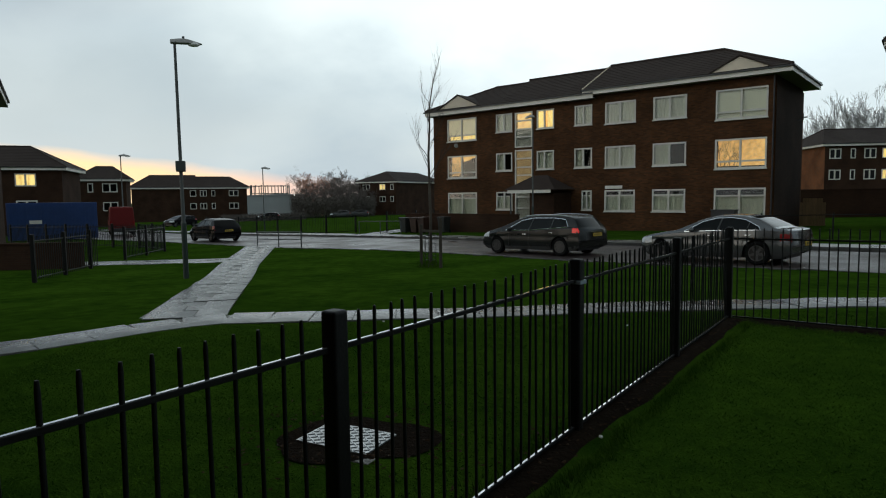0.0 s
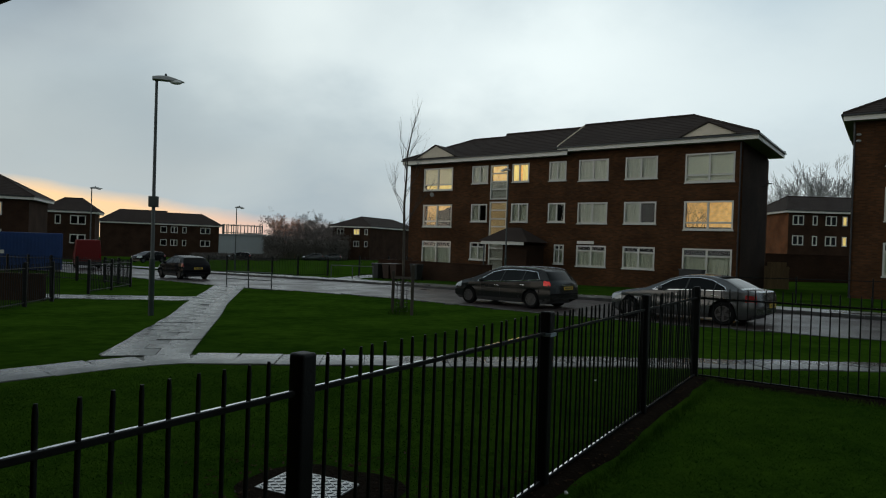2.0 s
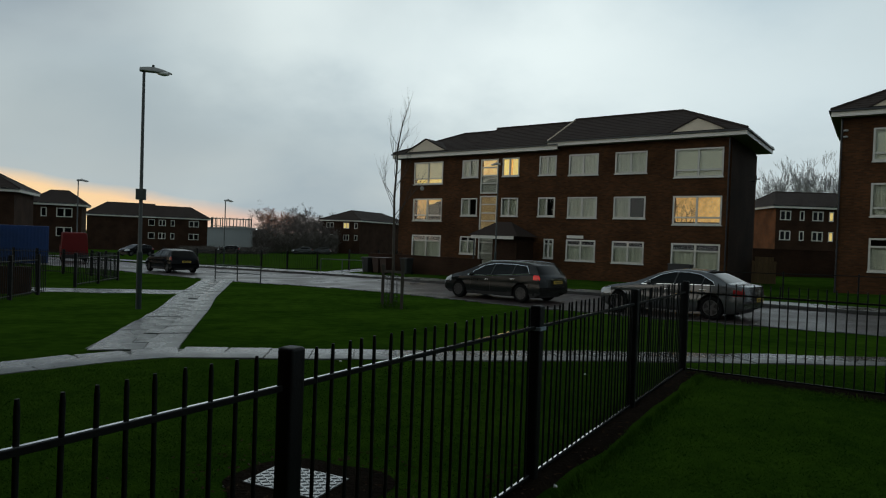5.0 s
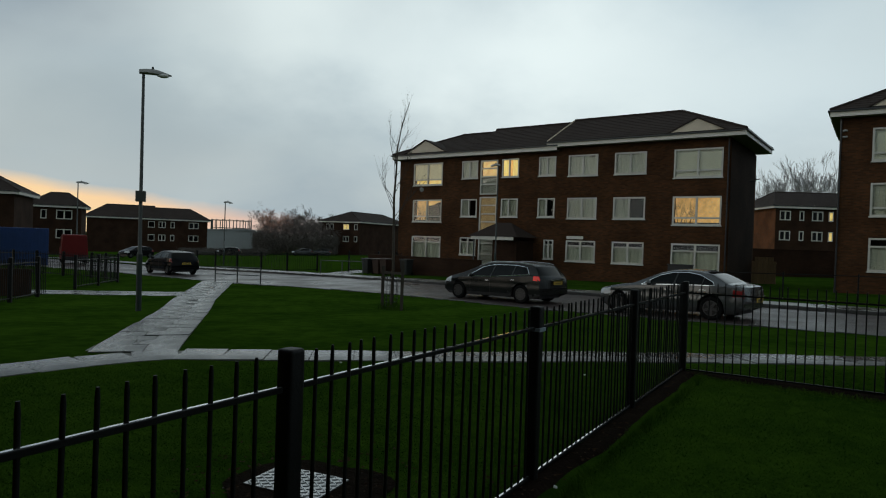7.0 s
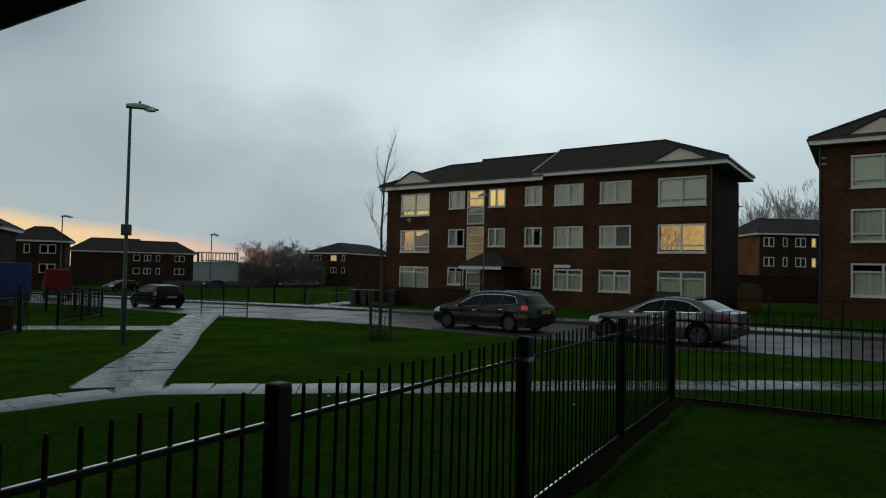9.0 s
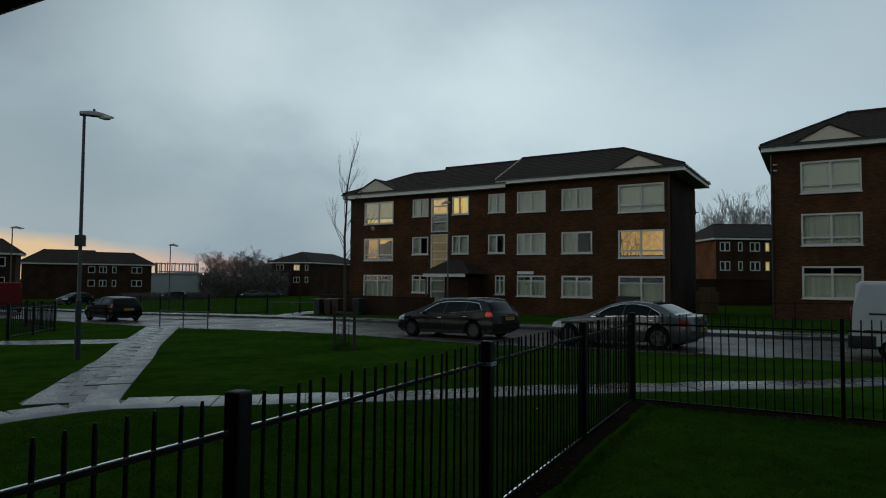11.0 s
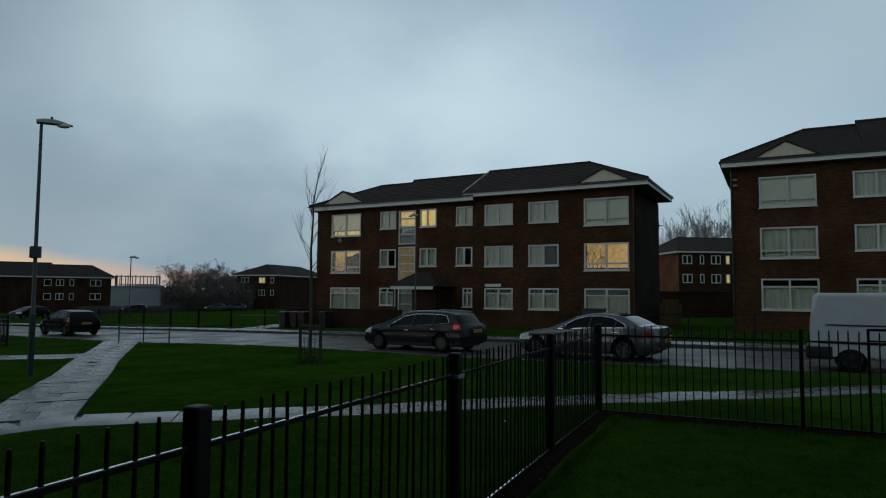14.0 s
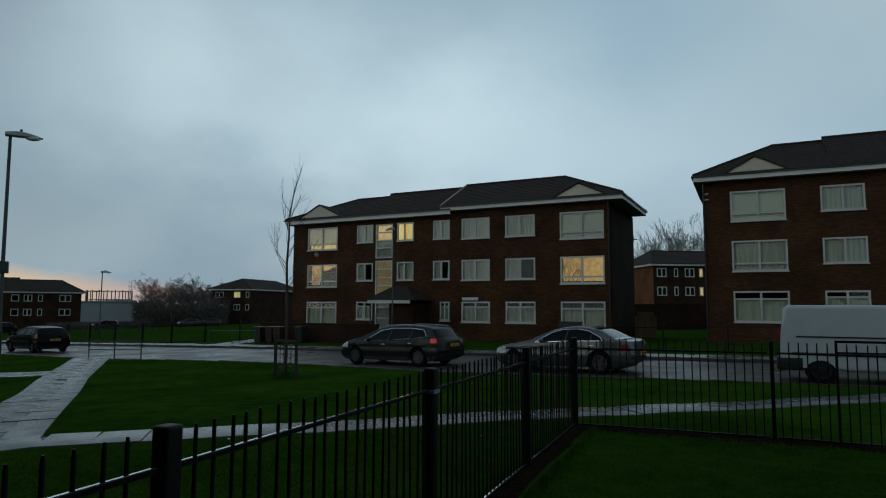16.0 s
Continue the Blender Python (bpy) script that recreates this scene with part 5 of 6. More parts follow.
        return float(np.interp(z, [p[1] for p in row[:LOW + SIDE - 1]], [p[0] for p in row[:LOW + SIDE - 1]]))

    part("underbody", box(0.35, L - 0.35, -hw + 0.27, hw - 0.27, zb - 0.01, 0.66), DARK_TRIM, c)
    dense = []
    for (x0, z0), (x1, z1) in zip(window, window[1:] + window[:1]):
        k = max(2, int(math.hypot(x1 - x0, z1 - z0) / 0.08))
        dense += [(x0 + (x1 - x0) * i / k, z0 + (z1 - z0) * i / k) for i in range(k)]
    for s in (-1, 1):
        bm = bmesh.new()
        loop = [(bend(x, skin(x, z)), s * (skin(x, z) + 0.004), z) for x, z in dense + dense[:1]]
        tube(bm, loop, [0.013] * len(loop), 5, cap=False)
        part("window_trim", bm, CHROME if bright else DARK_TRIM, c, "bright window surround" if bright else "black window surround")
        for (x0, z0), (x1, z1), w in posts:
            bm = bmesh.new()
            tube(bm, [(x0 + (x1 - x0) * f, s * (skin(x0 + (x1 - x0) * f, z0 + (z1 - z0) * f) - w * 0.3), z0 + (z1 - z0) * f) for f in (0, 0.33, 0.67, 1)], [w * 0.6] * 4, 6)
            part("door_post", bm, DARK_TRIM, c)
        for xd in (window[0][0] + 0.15, posts[0][0][0], posts[-1][0][0] + 0.12):
            zt = car_curve(belt, xd)
            bm = bmesh.new()
            zs = np.linspace(zb + 0.14, zt - 0.02, 7)
            if min(abs(xd - w) for w in wheels) > ar:
                tube(bm, [(bend(xd, skin(xd, z)), s * (skin(xd, z) - 0.001), z) for z in zs], [0.006] * 7, 4)
                part("door_seam", bm, DARK_TRIM, c)
        for xh in (posts[0][0][0] - 0.26, posts[-1][0][0] - 0.05):
            zh = car_curve(belt, xh) - 0.13
            part("door_handle", box(xh, xh + 0.19, s * skin(xh, zh) - 0.018, s * skin(xh, zh) + 0.018, zh, zh + 0.028, 0.008), CHROME if bright else mat, c)
        xm = window[0][0] + 0.30
        mb = bmesh.new()
        bmesh.ops.create_uvsphere(mb, u_segments=12, v_segments=8, radius=1, matrix=Matrix.Translation((xm, s * (hw + 0.07), car_curve(belt, xm) + 0.075)) @ Matrix.Diagonal((0.075, 0.115, 0.075, 1)))
        part("mirror", mb, mat, c, smooth=60)
        if rack:
            tb = bmesh.new()
            pts = []
            for x in np.linspace(screen[1] + 0.10, rear[0] - 0.12, 9):
                row = section(x)
                y, z = row[LOW + SIDE]
                pts.append((x, s * y, z + 0.035))
            tube(tb, pts, [0.008] + [0.018] * 7 + [0.008], 6)
            part("roof_rail", tb, CHROME, c, "bright roof rail")
    z = tz0 - 0.02
    pl = part("number_plate", box(L - 0.006, L + 0.014, -0.26, 0.26, z - 0.14, z - 0.03, 0.005), PLATE_Y, c, "yellow rear plate")
    for k in range(7):
        part("plate_bar", box(L + 0.0145, L + 0.016, -0.22 + 0.064 * k, -0.18 + 0.064 * k, z - 0.12, z - 0.05), PLATE_BAR, pl)
    if bright:
        part("boot_trim", box(L - 0.010, L + 0.016, -0.40, 0.40, z, z + 0.03, 0.006), CHROME, c, "bright trim over the plate")
    wheel_set(c, wheels, hw - 0.01, r, spokes=spokes)
    return c


def vehicle_pose(fx, fy, rx, ry, x_front, half, dz=-0.03):
    """Pose from the near front and rear wheels' ground points, shifted so the body's nose is x = 0 and its middle y = 0."""
    a = math.atan2(ry - fy, rx - fx)
    zf, zr = terrain(fx, fy) + dz, terrain(rx, ry) + dz
    l = math.hypot(rx - fx, ry - fy)
    return Matrix.Translation((fx, fy, zf)) @ Matrix.Rotation(a, 4, "Z") @ Matrix.Rotation(-math.atan2(zr - zf, l), 4, "Y") @ Matrix.Translation((-x_front, half, 0))


car("estate_car", vehicle_pose(1.82, 23.55, 3.79, 21.53, 0.94, 0.80) @ Matrix.Diagonal((1, 1, 0.97, 1)), 4.70, 1.78,
    [(0.0, 0.56), (0.03, 0.66), (0.12, 0.76), (0.45, 0.87), (1.05, 0.99), (1.85, 1.34), (2.25, 1.435), (2.8, 1.46), (3.5, 1.445), (4.05, 1.39), (4.28, 1.32), (4.58, 0.98), (4.66, 0.88), (4.70, 0.56)],
    [(0.0, 0.50), (0.12, 0.64), (0.45, 0.75), (1.10, 0.83), (2.5, 0.875), (4.2, 0.97), (4.58, 0.93), (4.66, 0.84), (4.70, 0.52)],
    [(1.36, 0.875), (2.0, 1.235), (2.5, 1.325), (3.4, 1.325), (3.92, 1.27), (4.12, 1.02), (2.5, 0.90)],
    (1.12, 1.98), (4.26, 4.56), (0.94, 3.76), 0.325, P_GREY, "dark grey estate car with roof rails parked at the kerb", TAIL_LIT, (4.36, 0.84, 0.97),
    [((2.42, 0.90), (2.52, 1.32), 0.05), ((3.36, 0.96), (3.42, 1.32), 0.045)], spokes=10, rack=True, lamp_z=(0.64, 0.80))
car("saloon_car", vehicle_pose(6.30, 19.0, 8.26, 17.04, 0.80, 0.80), 4.58, 1.78,
    [(0.0, 0.54), (0.03, 0.66), (0.12, 0.73), (0.50, 0.82), (1.30, 0.93), (2.00, 1.25), (2.40, 1.345), (2.80, 1.37), (3.20, 1.345), (3.55, 1.26), (4.08, 0.99), (4.45, 0.95), (4.53, 0.92), (4.56, 0.80), (4.58, 0.56)],
    [(0.0, 0.50), (0.12, 0.64), (0.50, 0.745), (1.35, 0.85), (2.6, 0.91), (3.9, 0.93), (4.45, 0.90), (4.53, 0.86), (4.56, 0.76), (4.58, 0.52)],
    [(1.55, 0.89), (2.08, 1.17), (2.45, 1.265), (2.9, 1.275), (3.25, 1.215), (3.60, 1.04), (3.66, 0.945), (2.6, 0.93)],
    (1.36, 2.10), (3.36, 4.02), (0.80, 3.57), 0.325, P_SILVER, "silver saloon car parked at the road edge", TAIL, (4.22, 0.68, 0.85),
    [((2.52, 0.925), (2.60, 1.27), 0.05), ((3.30, 0.935), (3.36, 1.16), 0.03)], spokes=5, lamp_z=(0.56, 0.70))
HATCH = dict(
    top=[(0.0, 0.54), (0.03, 0.66), (0.12, 0.75), (0.40, 0.85), (0.95, 0.97), (1.60, 1.28), (2.00, 1.385), (2.4, 1.41), (3.0, 1.39), (3.55, 1.31), (3.88, 0.98), (3.98, 0.88), (4.05, 0.56)],
    belt=[(0.0, 0.50), (0.12, 0.65), (0.40, 0.76), (1.0, 0.88), (2.2, 0.93), (3.5, 0.98), (3.88, 0.93), (3.98, 0.84), (4.05, 0.52)],
    window=[(1.25, 0.93), (1.80, 1.22), (2.2, 1.30), (2.9, 1.285), (3.3, 1.20), (3.36, 1.04), (2.2, 0.96)],
    screen=(1.02, 1.72), rear=(3.45, 3.86), posts=[((2.20, 0.96), (2.28, 1.29), 0.05), ((2.95, 0.99), (3.0, 1.26), 0.04)], bright=False, lamp_z=(0.62, 0.78))
car("hatchback_car", vehicle_pose(-16.0, 39.9, -14.18, 38.03, 0.75, 0.76), 4.05, 1.74, wheels=(0.75, 3.30), r=0.31, mat=P_BLACK, label="small black hatchback parked beyond the footpath", tail=TAIL, tail_at=(3.70, 0.78, 0.98), **HATCH)


def van(name, m, L, W, H, mat, label, r=0.34, nose=True):
    """Panel van, tail at x = 0, nose at x = L."""
    v = thing(name, m, label, "van", "vans")
    hw = W / 2
    zb = 0.32
    ar = r + 0.07
    wx = (0.85, L - 0.95)
    top = [(0.03, zb), (0.0, 0.60), (0.03, 1.2), (0.10, H - 0.09), (0.20, H), (L - 1.75, H), (L - 1.45, H - 0.06), (L - 0.85, H * 0.60), (L - 0.15, H * 0.50), (L, H * 0.36), (L - 0.02, zb)]
    under = []
    for x in sorted(wx, reverse=True):
        under += [(x + ar, zb)] + arch(x, ar, zb)[1:-1] + [(x - ar, zb)]
    b = prism(top + under, -hw, hw, 0.10, 4)
    for q in b.verts:
        q.co.y *= 1 - 0.07 * max(0, q.co.z - 1.0)
    part("body", b, mat, v, smooth=35)
    for s in (-1, 1):
        y = s * hw
        part("side_moulding", box(0.25, L - 0.6, y - 0.02, y + 0.02, 0.68, 0.74, 0.01), DARK_TRIM, v)
        part("door_track", box(0.35, L * 0.42, y * 0.985 - 0.012, y * 0.985 + 0.012, 1.10, 1.13), DARK_TRIM, v)
        part("cab_window", prism([(L - 1.70, 1.22), (L - 1.62, H - 0.22), (L - 1.40, H - 0.22), (L - 0.98, 1.22)], s * (hw * 0.955) - 0.02, s * (hw * 0.955) + 0.02), CAR_GLASS, v)
        part("rear_lamp", box(-0.02, 0.06, s * (hw - 0.09) - 0.06, s * (hw - 0.09) + 0.06, 0.85, 1.25, 0.02), TAIL, v)
        part("door_seam", box(L - 1.80, L - 1.785, y * 0.972 - 0.006, y * 0.972 + 0.006, 0.4, H - 0.25), DARK_TRIM, v)
    part("rear_bumper", box(-0.08, 0.50, -hw * 1.005, hw * 1.005, 0.30, 0.62, 0.05, 3), DARK_TRIM, v, smooth=40)
    wheel_set(v, wx, hw, r, rim_mat=DARK_TRIM, spokes=6, width=0.22)
    return v


# white van: tail towards the saloon, nose away down the street
_t = Vector((11.34, 13.62))
_d = Vector((0.745, -0.667))
van("panel_van", Matrix.Translation((_t.x, _t.y, terrain(_t.x, _t.y) - 0.03)) @ Matrix.Rotation(math.atan2(_d.y, _d.x), 4, "Z") @ Matrix.Translation((0, 0.98, 0)), 5.1, 1.96, 1.87, P_WHITE, "white panel van parked beyond the railing", r=0.35)
_x, _y = polar(-27.2, 60)
van("delivery_van", Matrix.Translation((_x, _y, terrain(_x, _y) - 0.03)) @ Matrix.Rotation(radians(120), 4, "Z"), 4.8, 1.9, 2.4, P_RED, "red delivery van parked in the distance")

# blue steel container behind the low wall
_x, _y = polar(-34.9, 54)
bc = thing("shipping_container", pose(_x, _y, terrain(_x, _y), 0, 0, 30), "blue corrugated steel site container", "container")
part("box", box(0, 5.6, 0, 2.4, 0.1, 2.75, 0.03), P_BLUE, bc)
for i in range(26):
    part("corrugation", box(0.12 + 0.21 * i, 0.22 + 0.21 * i, -0.035, -0.004, 0.25, 2.6, 0.008, 1), P_BLUE, bc)
part("sticker", box(1.35, 2.1, -0.06, -0.038, 1.25, 1.5), WHITE, bc, "blank white sticker")
# parked cars in the far distance
for i, (a, d, hd, mt, lb) in enumerate([(-24.0, 84, 60, P_BLACK, "dark car far down the road"), (-10.6, 120, 15, P_SILVER, "silver car in a far car park"), (-9.0, 122, 10, P_SILVER, "pale car in a far car park"), (-16.8, 112, 10, P_BLACK, "dark car beside the warehouse")]):
    x, y = polar(a, d)
    car("parked_car", at(x, y, hd, 0.0), 4.05, 1.74, wheels=(0.75, 3.30), r=0.31, mat=mt, label=lb, tail=TAIL, tail_at=(3.70, 0.78, 0.98), step=0.09, **HATCH)

# ---------------------------------------------------------------- street furniture, walls, fences
gr = thing("guard_rail", pose(0, 0, 0), "galvanised pedestrian guard rail at the path end", "guard rail")
gp = [(-9.5, 31.5), (-8.2, 30.6), (-6.95, 29.9)]
for x, y in gp:
    part("post", rod((x, y, terrain(x, y) - 0.05), (x, y, terrain(x, y) + 0.75), 0.028), GALV, gr)
for z in (0.72, 0.36):
    bm = bmesh.new()
    tube(bm, [(x, y, terrain(x, y) + z) for x, y in gp], [0.022] * 3, 8)
    part("rail", bm, GALV, gr)
gr2 = thing("guard_rail", pose(0, 0, 0), "low grey guard rail on the far footway", "guard rail")
gp = [(-5.9, 42.0), (-4.4, 41.0), (-3.0, 40.0)]
for x, y in gp:
    part("post", rod((x, y, terrain(x, y)), (x, y, terrain(x, y) + 0.9), 0.03), GALV, gr2)
bm = bmesh.new()
tube(bm, [(x, y, terrain(x, y) + 0.88) for x, y in gp], [0.025] * 3, 8)
part("rail", bm, GALV, gr2)


def post_fence(line, step, h, label, r=0.05, rails=(0.15, 1.0), bars=0.0, mat=BLACK_STEEL):
    f = thing("fence", pose(0, 0, 0), label, "fence", "fences")
    pts = along(line, step)
    me = mesh_of("post", box(-r, r, -r, r, -0.2, h, 0.012), mat)
    for x, y, a in pts:
        share("post", me, f, at(x, y, a))
    for z in rails:
        bm = bmesh.new()
        tube(bm, [(x, y, terrain(x, y) + z) for x, y, a in pts], [0.018] * len(pts), 5)
        part("rail", bm, mat, f)
    if bars:
        bm = bmesh.new()
        for x, y, a in along(line, bars):
            z = terrain(x, y)
            bm_box(bm, x - 0.008, x + 0.008, y - 0.008, y + 0.008, z + 0.05, z + h - 0.05)
        tagged(part("bar_infill", bm, mat, f), kind="stuff")
    return f


post_fence([(-11.2, 17.0), (-12.0, 21.6)], 2.0, 1.3, "dark steel fence beside the lawn", bars=0.14, rails=(0.12, 1.12))
post_fence([(-12.6, 24.6), (-13.2, 29.5), (-16.0, 33.0), (-21, 36.0), (-30, 42)], 2.4, 1.3, "dark steel fence bordering the road verge", bars=0.16, rails=(0.12, 1.12))
post_fence([(-20.5, 53.8), (-14.0, 48.0), (-8.6, 44.0), (-5.8, 47.0)], 2.6, 1.35, "dark steel fence across the road", bars=0.16, rails=(0.12, 1.2))
post_fence([(-4.6, 47.5), (-1.4, 46.2), (-0.6, 43.4)], 2.4, 1.5, "dark steel fence beside the far footpath", bars=0.16, rails=(0.12, 1.2))
post_fence([(13.2, 27.0), (18.0, 23.6), (24, 19.0), (34, 11.5)], 2.6, 1.1, "thin dark railing before the flats", r=0.03, bars=0.0, rails=(1.0,))


def brick_wall(x0, y0, x1, y1, h, label, mat=BRICK_DARK, t=0.22):
    a = math.atan2(y1 - y0, x1 - x0)
    L = math.hypot(x1 - x0, y1 - y0)
    w = thing("garden_wall", pose(x0, y0, min(terrain(x0, y0), terrain(x1, y1)), 0, 0, math.degrees(a)), label, "wall")
    part("wall", box(0, L, 0, t, -0.4, h), mat, w)
    part("coping", box(-0.03, L + 0.03, -0.03, t + 0.03, h, h + 0.07, 0.015), mat, w)


brick_wall(-22, 20.8, -12.4, 21.3, 0.95, "low dark brick wall beside the path")
_x, _y = polar(28.0, 58)
_x2, _y2 = polar(42.0, 62)
brick_wall(_x, _y, _x2, _y2, 2.2, "tall dark brick garden wall behind the lawn", t=0.25)
g = thing("timber_gate", bi @ pose(21.5, 6.2, -0.6, 0, 0, 0), "weathered orange-brown timber fence panel", "fence")
for i in range(9):
    part("board", box(0.15 * i, 0.15 * i + 0.14, 0, 0.025, 0, 2.0 - (0.25 if i in (0, 8) else 0), 0.006, 1), TIMBER, g, m=pose(0, 0.6, 0, 0, 0, 0))
for zz in (0.4, 1.6):
    part("rail", box(0, 1.35, 0.63, 0.67, zz, zz + 0.09), TIMBER, g)
e_ = thing("electric_cabinet", on_front(20.0, 3.2, -0.45), "dark grey roadside service cabinet", "cabinet")
part("body", box(-0.55, 0.55, -0.3, 0.3, 0, 1.35, 0.02), GUTTER, e_)
part("lid", box(-0.58, 0.58, -0.33, 0.33, 1.35, 1.40, 0.01), GUTTER, e_)


def wheelie_bin(m, mat, label):
    b = thing("wheelie_bin", m, label, "bin", "wheelie bins")
    bm = box(-0.28, 0.28, -0.34, 0.34, 0.08, 0.98)
    for v in bm.verts:
        if v.co.z < 0.5:
            v.co.x *= 0.8
            v.co.y *= 0.75
    part("body", bm, mat, b)
    part("lid", box(-0.31, 0.31, -0.38, 0.36, 0.98, 1.06, 0.025), mat, b)
    for s in (-1, 1):
        part("wheel", rod((s * 0.20, 0.30, 0.10), (s * 0.27, 0.30, 0.10), 0.10, 14), RUBBER, b)
    part("handle", rod((-0.2, 0.39, 1.0), (0.2, 0.39, 1.0), 0.018), mat, b)


for s, d, mt, lb in ((0.1, 4.6, PLASTIC_BIN, "black wheelie bin by the flats"), (0.95, 4.5, BIN_BROWN, "brown wheelie bin by the flats"), (1.7, 4.6, BIN_BROWN, "brown wheelie bin by the flats"), (3.1, 4.2, PLASTIC_BIN, "black wheelie bin by the flats")):
    p_ = (on_front(s, d)).translation
    wheelie_bin(Matrix.Translation((p_.x, p_.y, terrain(p_.x, p_.y))) @ Matrix.Rotation(radians(A1), 4, "Z"), mt, lb)
# low hedge wall before the left part of the flats
p0, p1 = on_front(-1.0, 3.4).translation, on_front(8.2, 3.4).translation
brick_wall(p0.x, p0.y, p1.x, p1.y, 1.25, "low dark brick bin-store wall before the flats")

# ---------------------------------------------------------------- litter
rnd = random.Random(4)
for x, y in ((2.3, 8.15), (8.6, 15.4), (-2.35, 5.7), (1.05, 4.35), (-0.9, 8.6)):
    bm = bmesh.new()
    bmesh.ops.create_icosphere(bm, subdivisions=1, radius=1, matrix=Matrix.Diagonal((0.026, 0.017, 0.010, 1)))
    for v in bm.verts:
        v.co *= rnd.uniform(0.7, 1.3)
    solid("litter_scrap", bm, LITTER, "pale scrap of litter on the grass", "litter", m=at(x, y, rnd.uniform(0, 180), 0.035), group="litter")

# ---------------------------------------------------------------- grass blades near the camera


def blades(name, count, x0, x1, y0, y1, seed, keep, h=(0.014, 0.034)):
    rng = np.random.default_rng(seed)
    xs, ys = rng.uniform(x0, x1, count), rng.uniform(y0, y1, count)
    verts, faces = [], []
    for x, y in zip(xs, ys):
        if not keep(x, y):
            continue
        t, hh = rng.uniform(0, 6.28), rng.uniform(*h)
        w = 0.004 + 0.003 * rng.random()
        lx, ly = rng.normal(0, 0.035), rng.normal(0, 0.035)
        z = terrain(x, y) - 0.01
        n = len(verts)
        c, s = math.cos(t) * w, math.sin(t) * w
        verts += [(x - c, y - s, z), (x + c, y + s, z), (x + lx, y + ly, z + hh)]
        faces.append((n, n + 1, n + 2))
    me = bpy.data.meshes.new(name)
    me.from_pydata(verts, [], faces)
    me.materials.append(BLADE)
    tagged(new(name, me), "short wet blades of lawn grass", "grass", kind="stuff")


def clear_of_paths(x, y):
    if math.hypot(x + 0.70, y - 4.42) < 0.62:
        return False
    p = Vector((x, y)) - P2
    s, d = p.dot(FD), p.x * FD.y - p.y * FD.x
    if -0.06 < d < 0.24 and s < 5.3:
        return False
    for (ax, ay), (bx, by) in zip(CROSS, CROSS[1:]):
        u = Vector((bx - ax, by - ay))
        f = max(0, min(1, (Vector((x - ax, y - ay)).dot(u)) / u.length_squared))
        if (Vector((ax, ay)) + u * f - Vector((x, y))).length < 0.42:
            return False
    return True


CROSS = [(-9.0, 4.2), (-4.85, 7.75), (-3.9, 8.85), (-3.2, 9.15), (-1.85, 9.2), (0.0, 9.33), (1.8, 9.5), (4.2, 9.75), (7.3, 10.0), (9.3, 10.3), (11, 10.5), (16, 11.0)]
blades("lawn_blades", 200000, -4.5, 7.0, 2.6, 9.2, 3, clear_of_paths)




def edge_tufts():
    rng = np.random.default_rng(8)
    verts, faces = [], []
    for base, d, n, side in ((P2, FD, 5200, 1), (P2, FD, 1500, -1), (P4, RD, 2600, 1)):
        for _ in range(n):
            s = rng.uniform(-2.6, 5.0) if d is FD else rng.uniform(0.2, 8.0)
            clump = noise.noise((s * 2.3, side * 5.0, 3))
            off = side * ((0.26 if side > 0 else 0.06) + 0.05 * noise.noise((s * 1.7, 9, 1)) + abs(rng.normal(0, 0.06)))
            x, y = base.x + d.x * s + d.y * off, base.y + d.y * s - d.x * off
            h = max(0.025, rng.uniform(0.035, 0.075) * (1 + 0.7 * clump))
            t, z = rng.uniform(0, 6.28), terrain(x, y) - 0.01
            lx, ly = rng.normal(0, 0.03) - d.y * side * 0.02, rng.normal(0, 0.03) + d.x * side * 0.02
            c, q, k = 0.004 * math.cos(t), 0.004 * math.sin(t), len(verts)
            verts += [(x - c, y - q, z), (x + c, y + q, z), (x + lx, y + ly, z + h)]
            faces.append((k, k + 1, k + 2))
    me = bpy.data.meshes.new("edge_tufts")
    me.from_pydata(verts, [], faces)
    me.materials.append(BLADE)
    tagged(new("edge_tufts", me), "ragged longer grass along the soil strip", "grass", kind="stuff")


def fallen_leaves():
    rng = np.random.default_rng(17)
    bm = bmesh.new()
    for i in range(460):
        if i < 200:
            a, r = rng.uniform(0, 6.28), 0.36 + abs(rng.normal(0, 0.28))
            x, y = -0.70 + r * 1.2 * math.cos(a), 4.42 + r * math.sin(a)
        else:
            s, off = rng.uniform(-1.5, 5.0), rng.uniform(-0.30, 0.22)
            x, y = P2.x + FD.x * s + FD.y * off, P2.y + FD.y * s - FD.x * off
        t, l, w = rng.uniform(0, 6.28), rng.uniform(0.014, 0.030), rng.uniform(0.007, 0.014)
        c, q, z = math.cos(t), math.sin(t), terrain(x, y) + 0.040
        bm.faces.new([bm.verts.new((x + c * u - q * v, y + q * u + c * v, z + k)) for u, v, k in ((-l, 0, 0.004), (0, -w, 0.0), (l, 0, 0.008), (0, w, 0.002))])
    me = mesh_of("fallen_leaves", bm, LEAF_BROWN)
    tagged(new("fallen_leaves", me), "sodden brown leaves lying on the lawn", "leaves", kind="stuff")


edge_tufts()
fallen_leaves()

# ---------------------------------------------------------------- kerb stones and paving slabs
ks = mesh_of("kerb_stone", box(-0.452, 0.452, -0.0625, 0.0625, -0.20, 0.0, 0.012, 2), KERB)
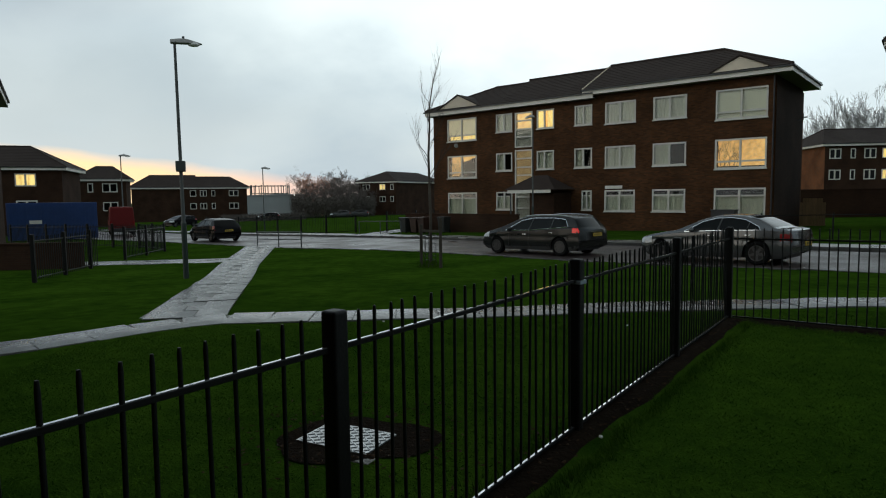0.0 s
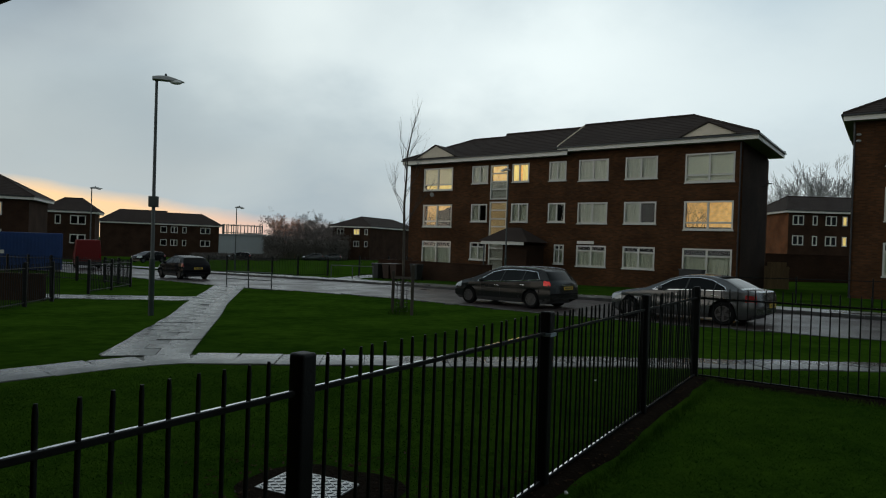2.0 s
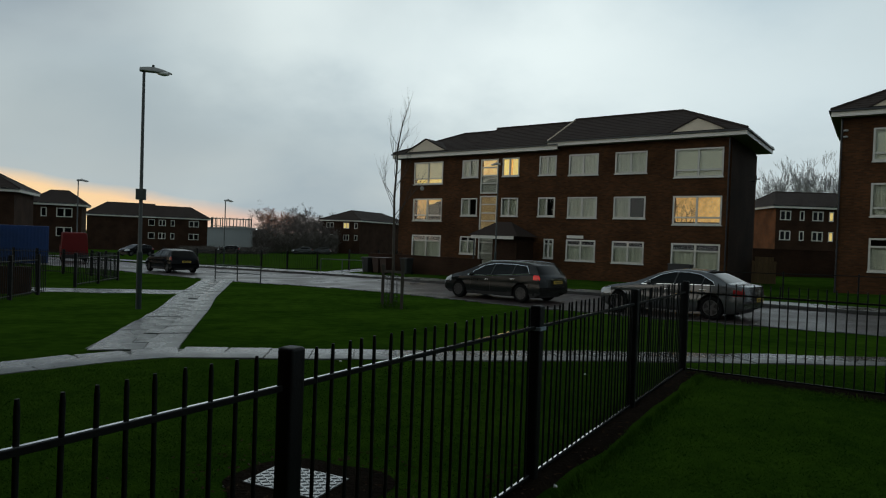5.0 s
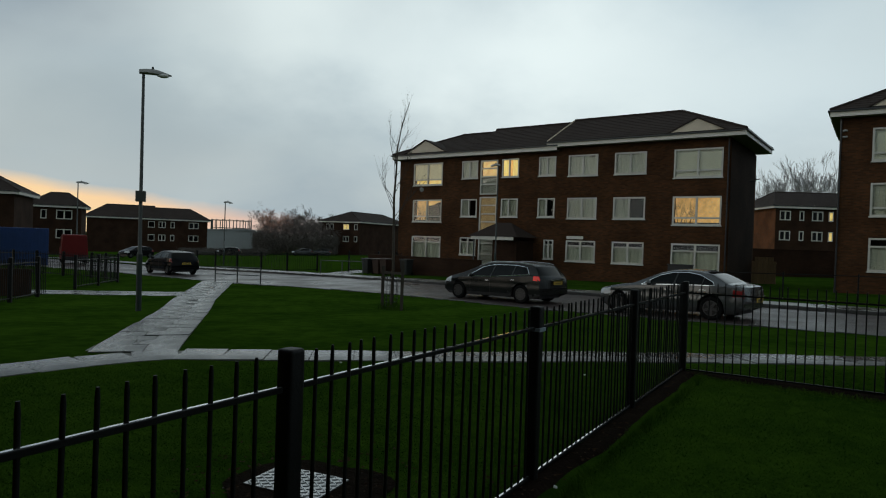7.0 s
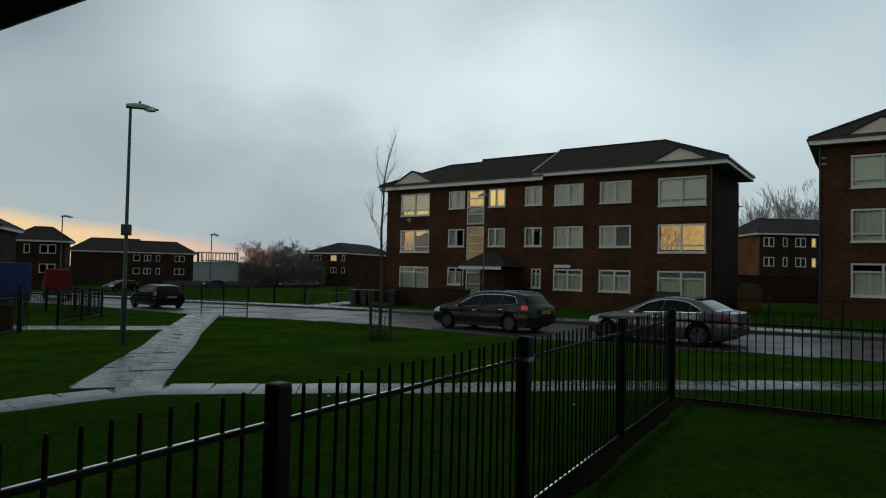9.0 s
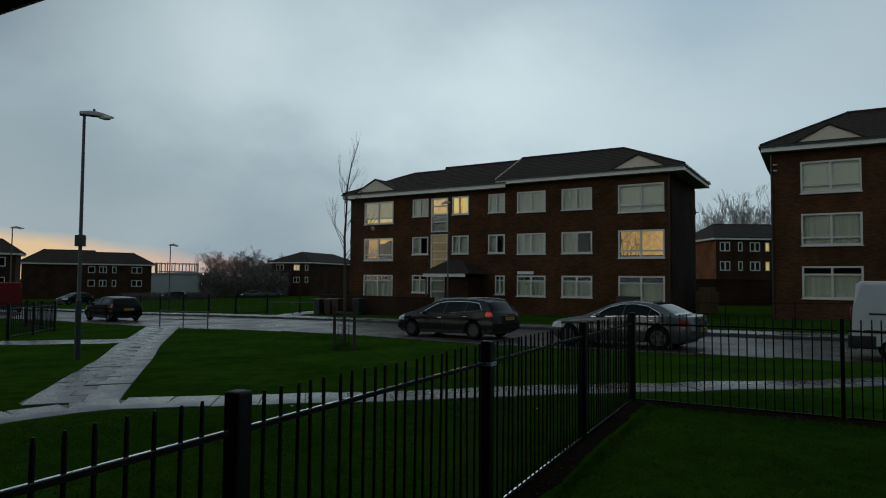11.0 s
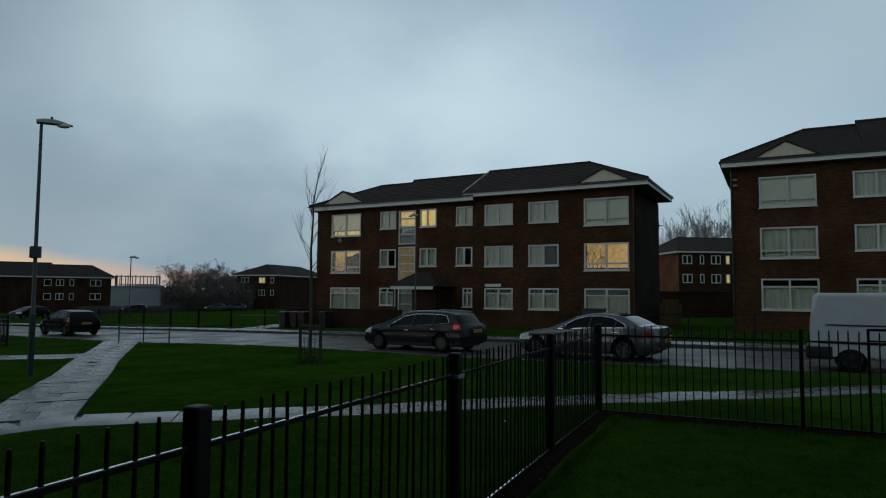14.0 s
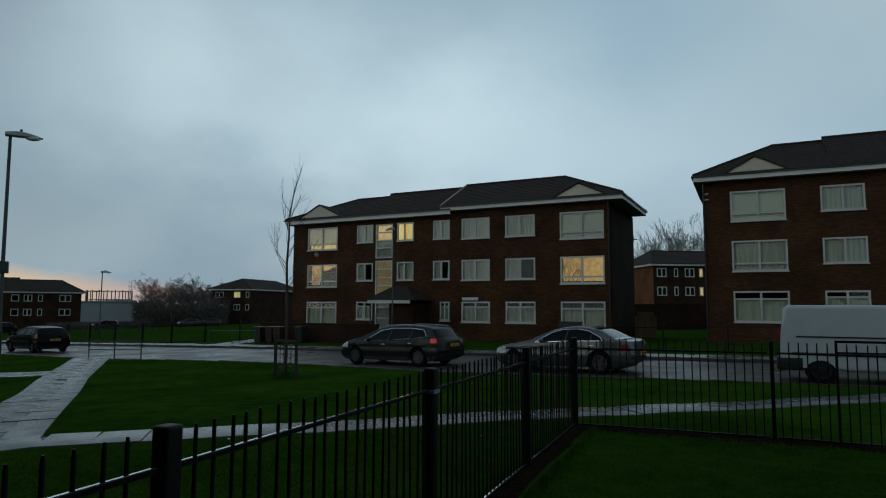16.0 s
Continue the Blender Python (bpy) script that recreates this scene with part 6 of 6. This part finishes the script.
for line, off, lo, hi, nm, up in ((FAR_S, 0.07, -20, 22, "far road edge", 0.085), (NEAR_S, -0.07, -20, 16, "near road edge", 0.01)):
    k = tagged(new("kerb"), "worn grey concrete kerb along the " + nm, "kerb", kind="structure")
    for x, y, a in along(offset_line(line, off), 0.915):
        if lo < x < hi:
            share("kerb_stone", ks, k, at(x, y, a, up))
slab = mesh_of("paving_slab", box(-0.5, 0.5, -0.5, 0.5, -0.05, 0.0, 0.008, 1), SLAB)
rnd = random.Random(11)


def slab_row(parent, x, y, a, widths, length, lift=0.022):
    tot = sum(widths)
    o = -tot / 2
    for w in widths:
        c = o + w / 2
        o += w
        px, py = x - math.sin(radians(a)) * c, y + math.cos(radians(a)) * c
        zx = (terrain(px + 0.3 * math.cos(radians(a)), py + 0.3 * math.sin(radians(a))) - terrain(px - 0.3 * math.cos(radians(a)), py - 0.3 * math.sin(radians(a)))) / 0.6
        m = Matrix.Translation((px, py, terrain(px, py) + lift + rnd.uniform(-0.004, 0.004))) @ Matrix.Rotation(radians(a), 4, "Z") @ Matrix.Rotation(-math.atan(zx) + radians(rnd.uniform(-0.5, 0.5)), 4, "Y") @ Matrix.Rotation(radians(rnd.uniform(-0.5, 0.5)), 4, "X") @ Matrix.Diagonal((length - 0.012, w - 0.012, 1, 1))
        share("paving_slab", slab, parent, m)


ribbon("path_bed", offset_line(smooth_line(CROSS, 2), 0.37), offset_line(smooth_line(CROSS, 2), -0.37), 0.006, CONCRETE, "dark wet bedding under the narrow path", "path", 120)
DIAG = [(-3.98, 9.55), (-5.05, 13.7), (-6.98, 21.0), (-9.25, 31.2)]
ribbon("path_bed", [(-4.60, 9.3), (-5.58, 13.5), (-7.6, 20.9), (-9.85, 31.1)], [(-3.44, 9.4), (-4.50, 13.9), (-6.32, 21.1), (-8.65, 31.3)], 0.004, CONCRETE, "dark wet bedding under the slab path", "path", 120)
fp = tagged(new("footpath"), "wet uneven paving slab path to the road", "path", kind="structure")
for i, (x, y, a) in enumerate(along(DIAG, 0.61)):
    W = 1.20 + 0.012 * (y - 9.5)
    slab_row(fp, x, y, a, [W * 0.6, W * 0.4] if i % 2 else [W * 0.4, W * 0.6], 0.61)
fp2 = tagged(new("footpath"), "narrow wet paving slab path across the lawn", "path", kind="structure")
for i, (x, y, a) in enumerate(along(smooth_line(CROSS, 2), 0.61)):
    slab_row(fp2, x, y, a, [0.80], 0.618, 0.020)
fp3 = tagged(new("footpath"), "wet paving slab path behind the lawn", "path", kind="structure")
for i, (x, y, a) in enumerate(along([(-7.9, 23.1), (-26, 22.9)], 0.76)):
    slab_row(fp3, x, y, a, [0.8, 0.8], 0.76, 0.020)
fp4 = tagged(new("footpath"), "wet footpath leaving the far footway", "path", kind="structure")
for i, (x, y, a) in enumerate(along([(-5.2, 41.5), (-3.2, 49.0), (4, 62)], 0.76)):
    slab_row(fp4, x, y, a, [0.8, 0.8], 0.76, 0.03)
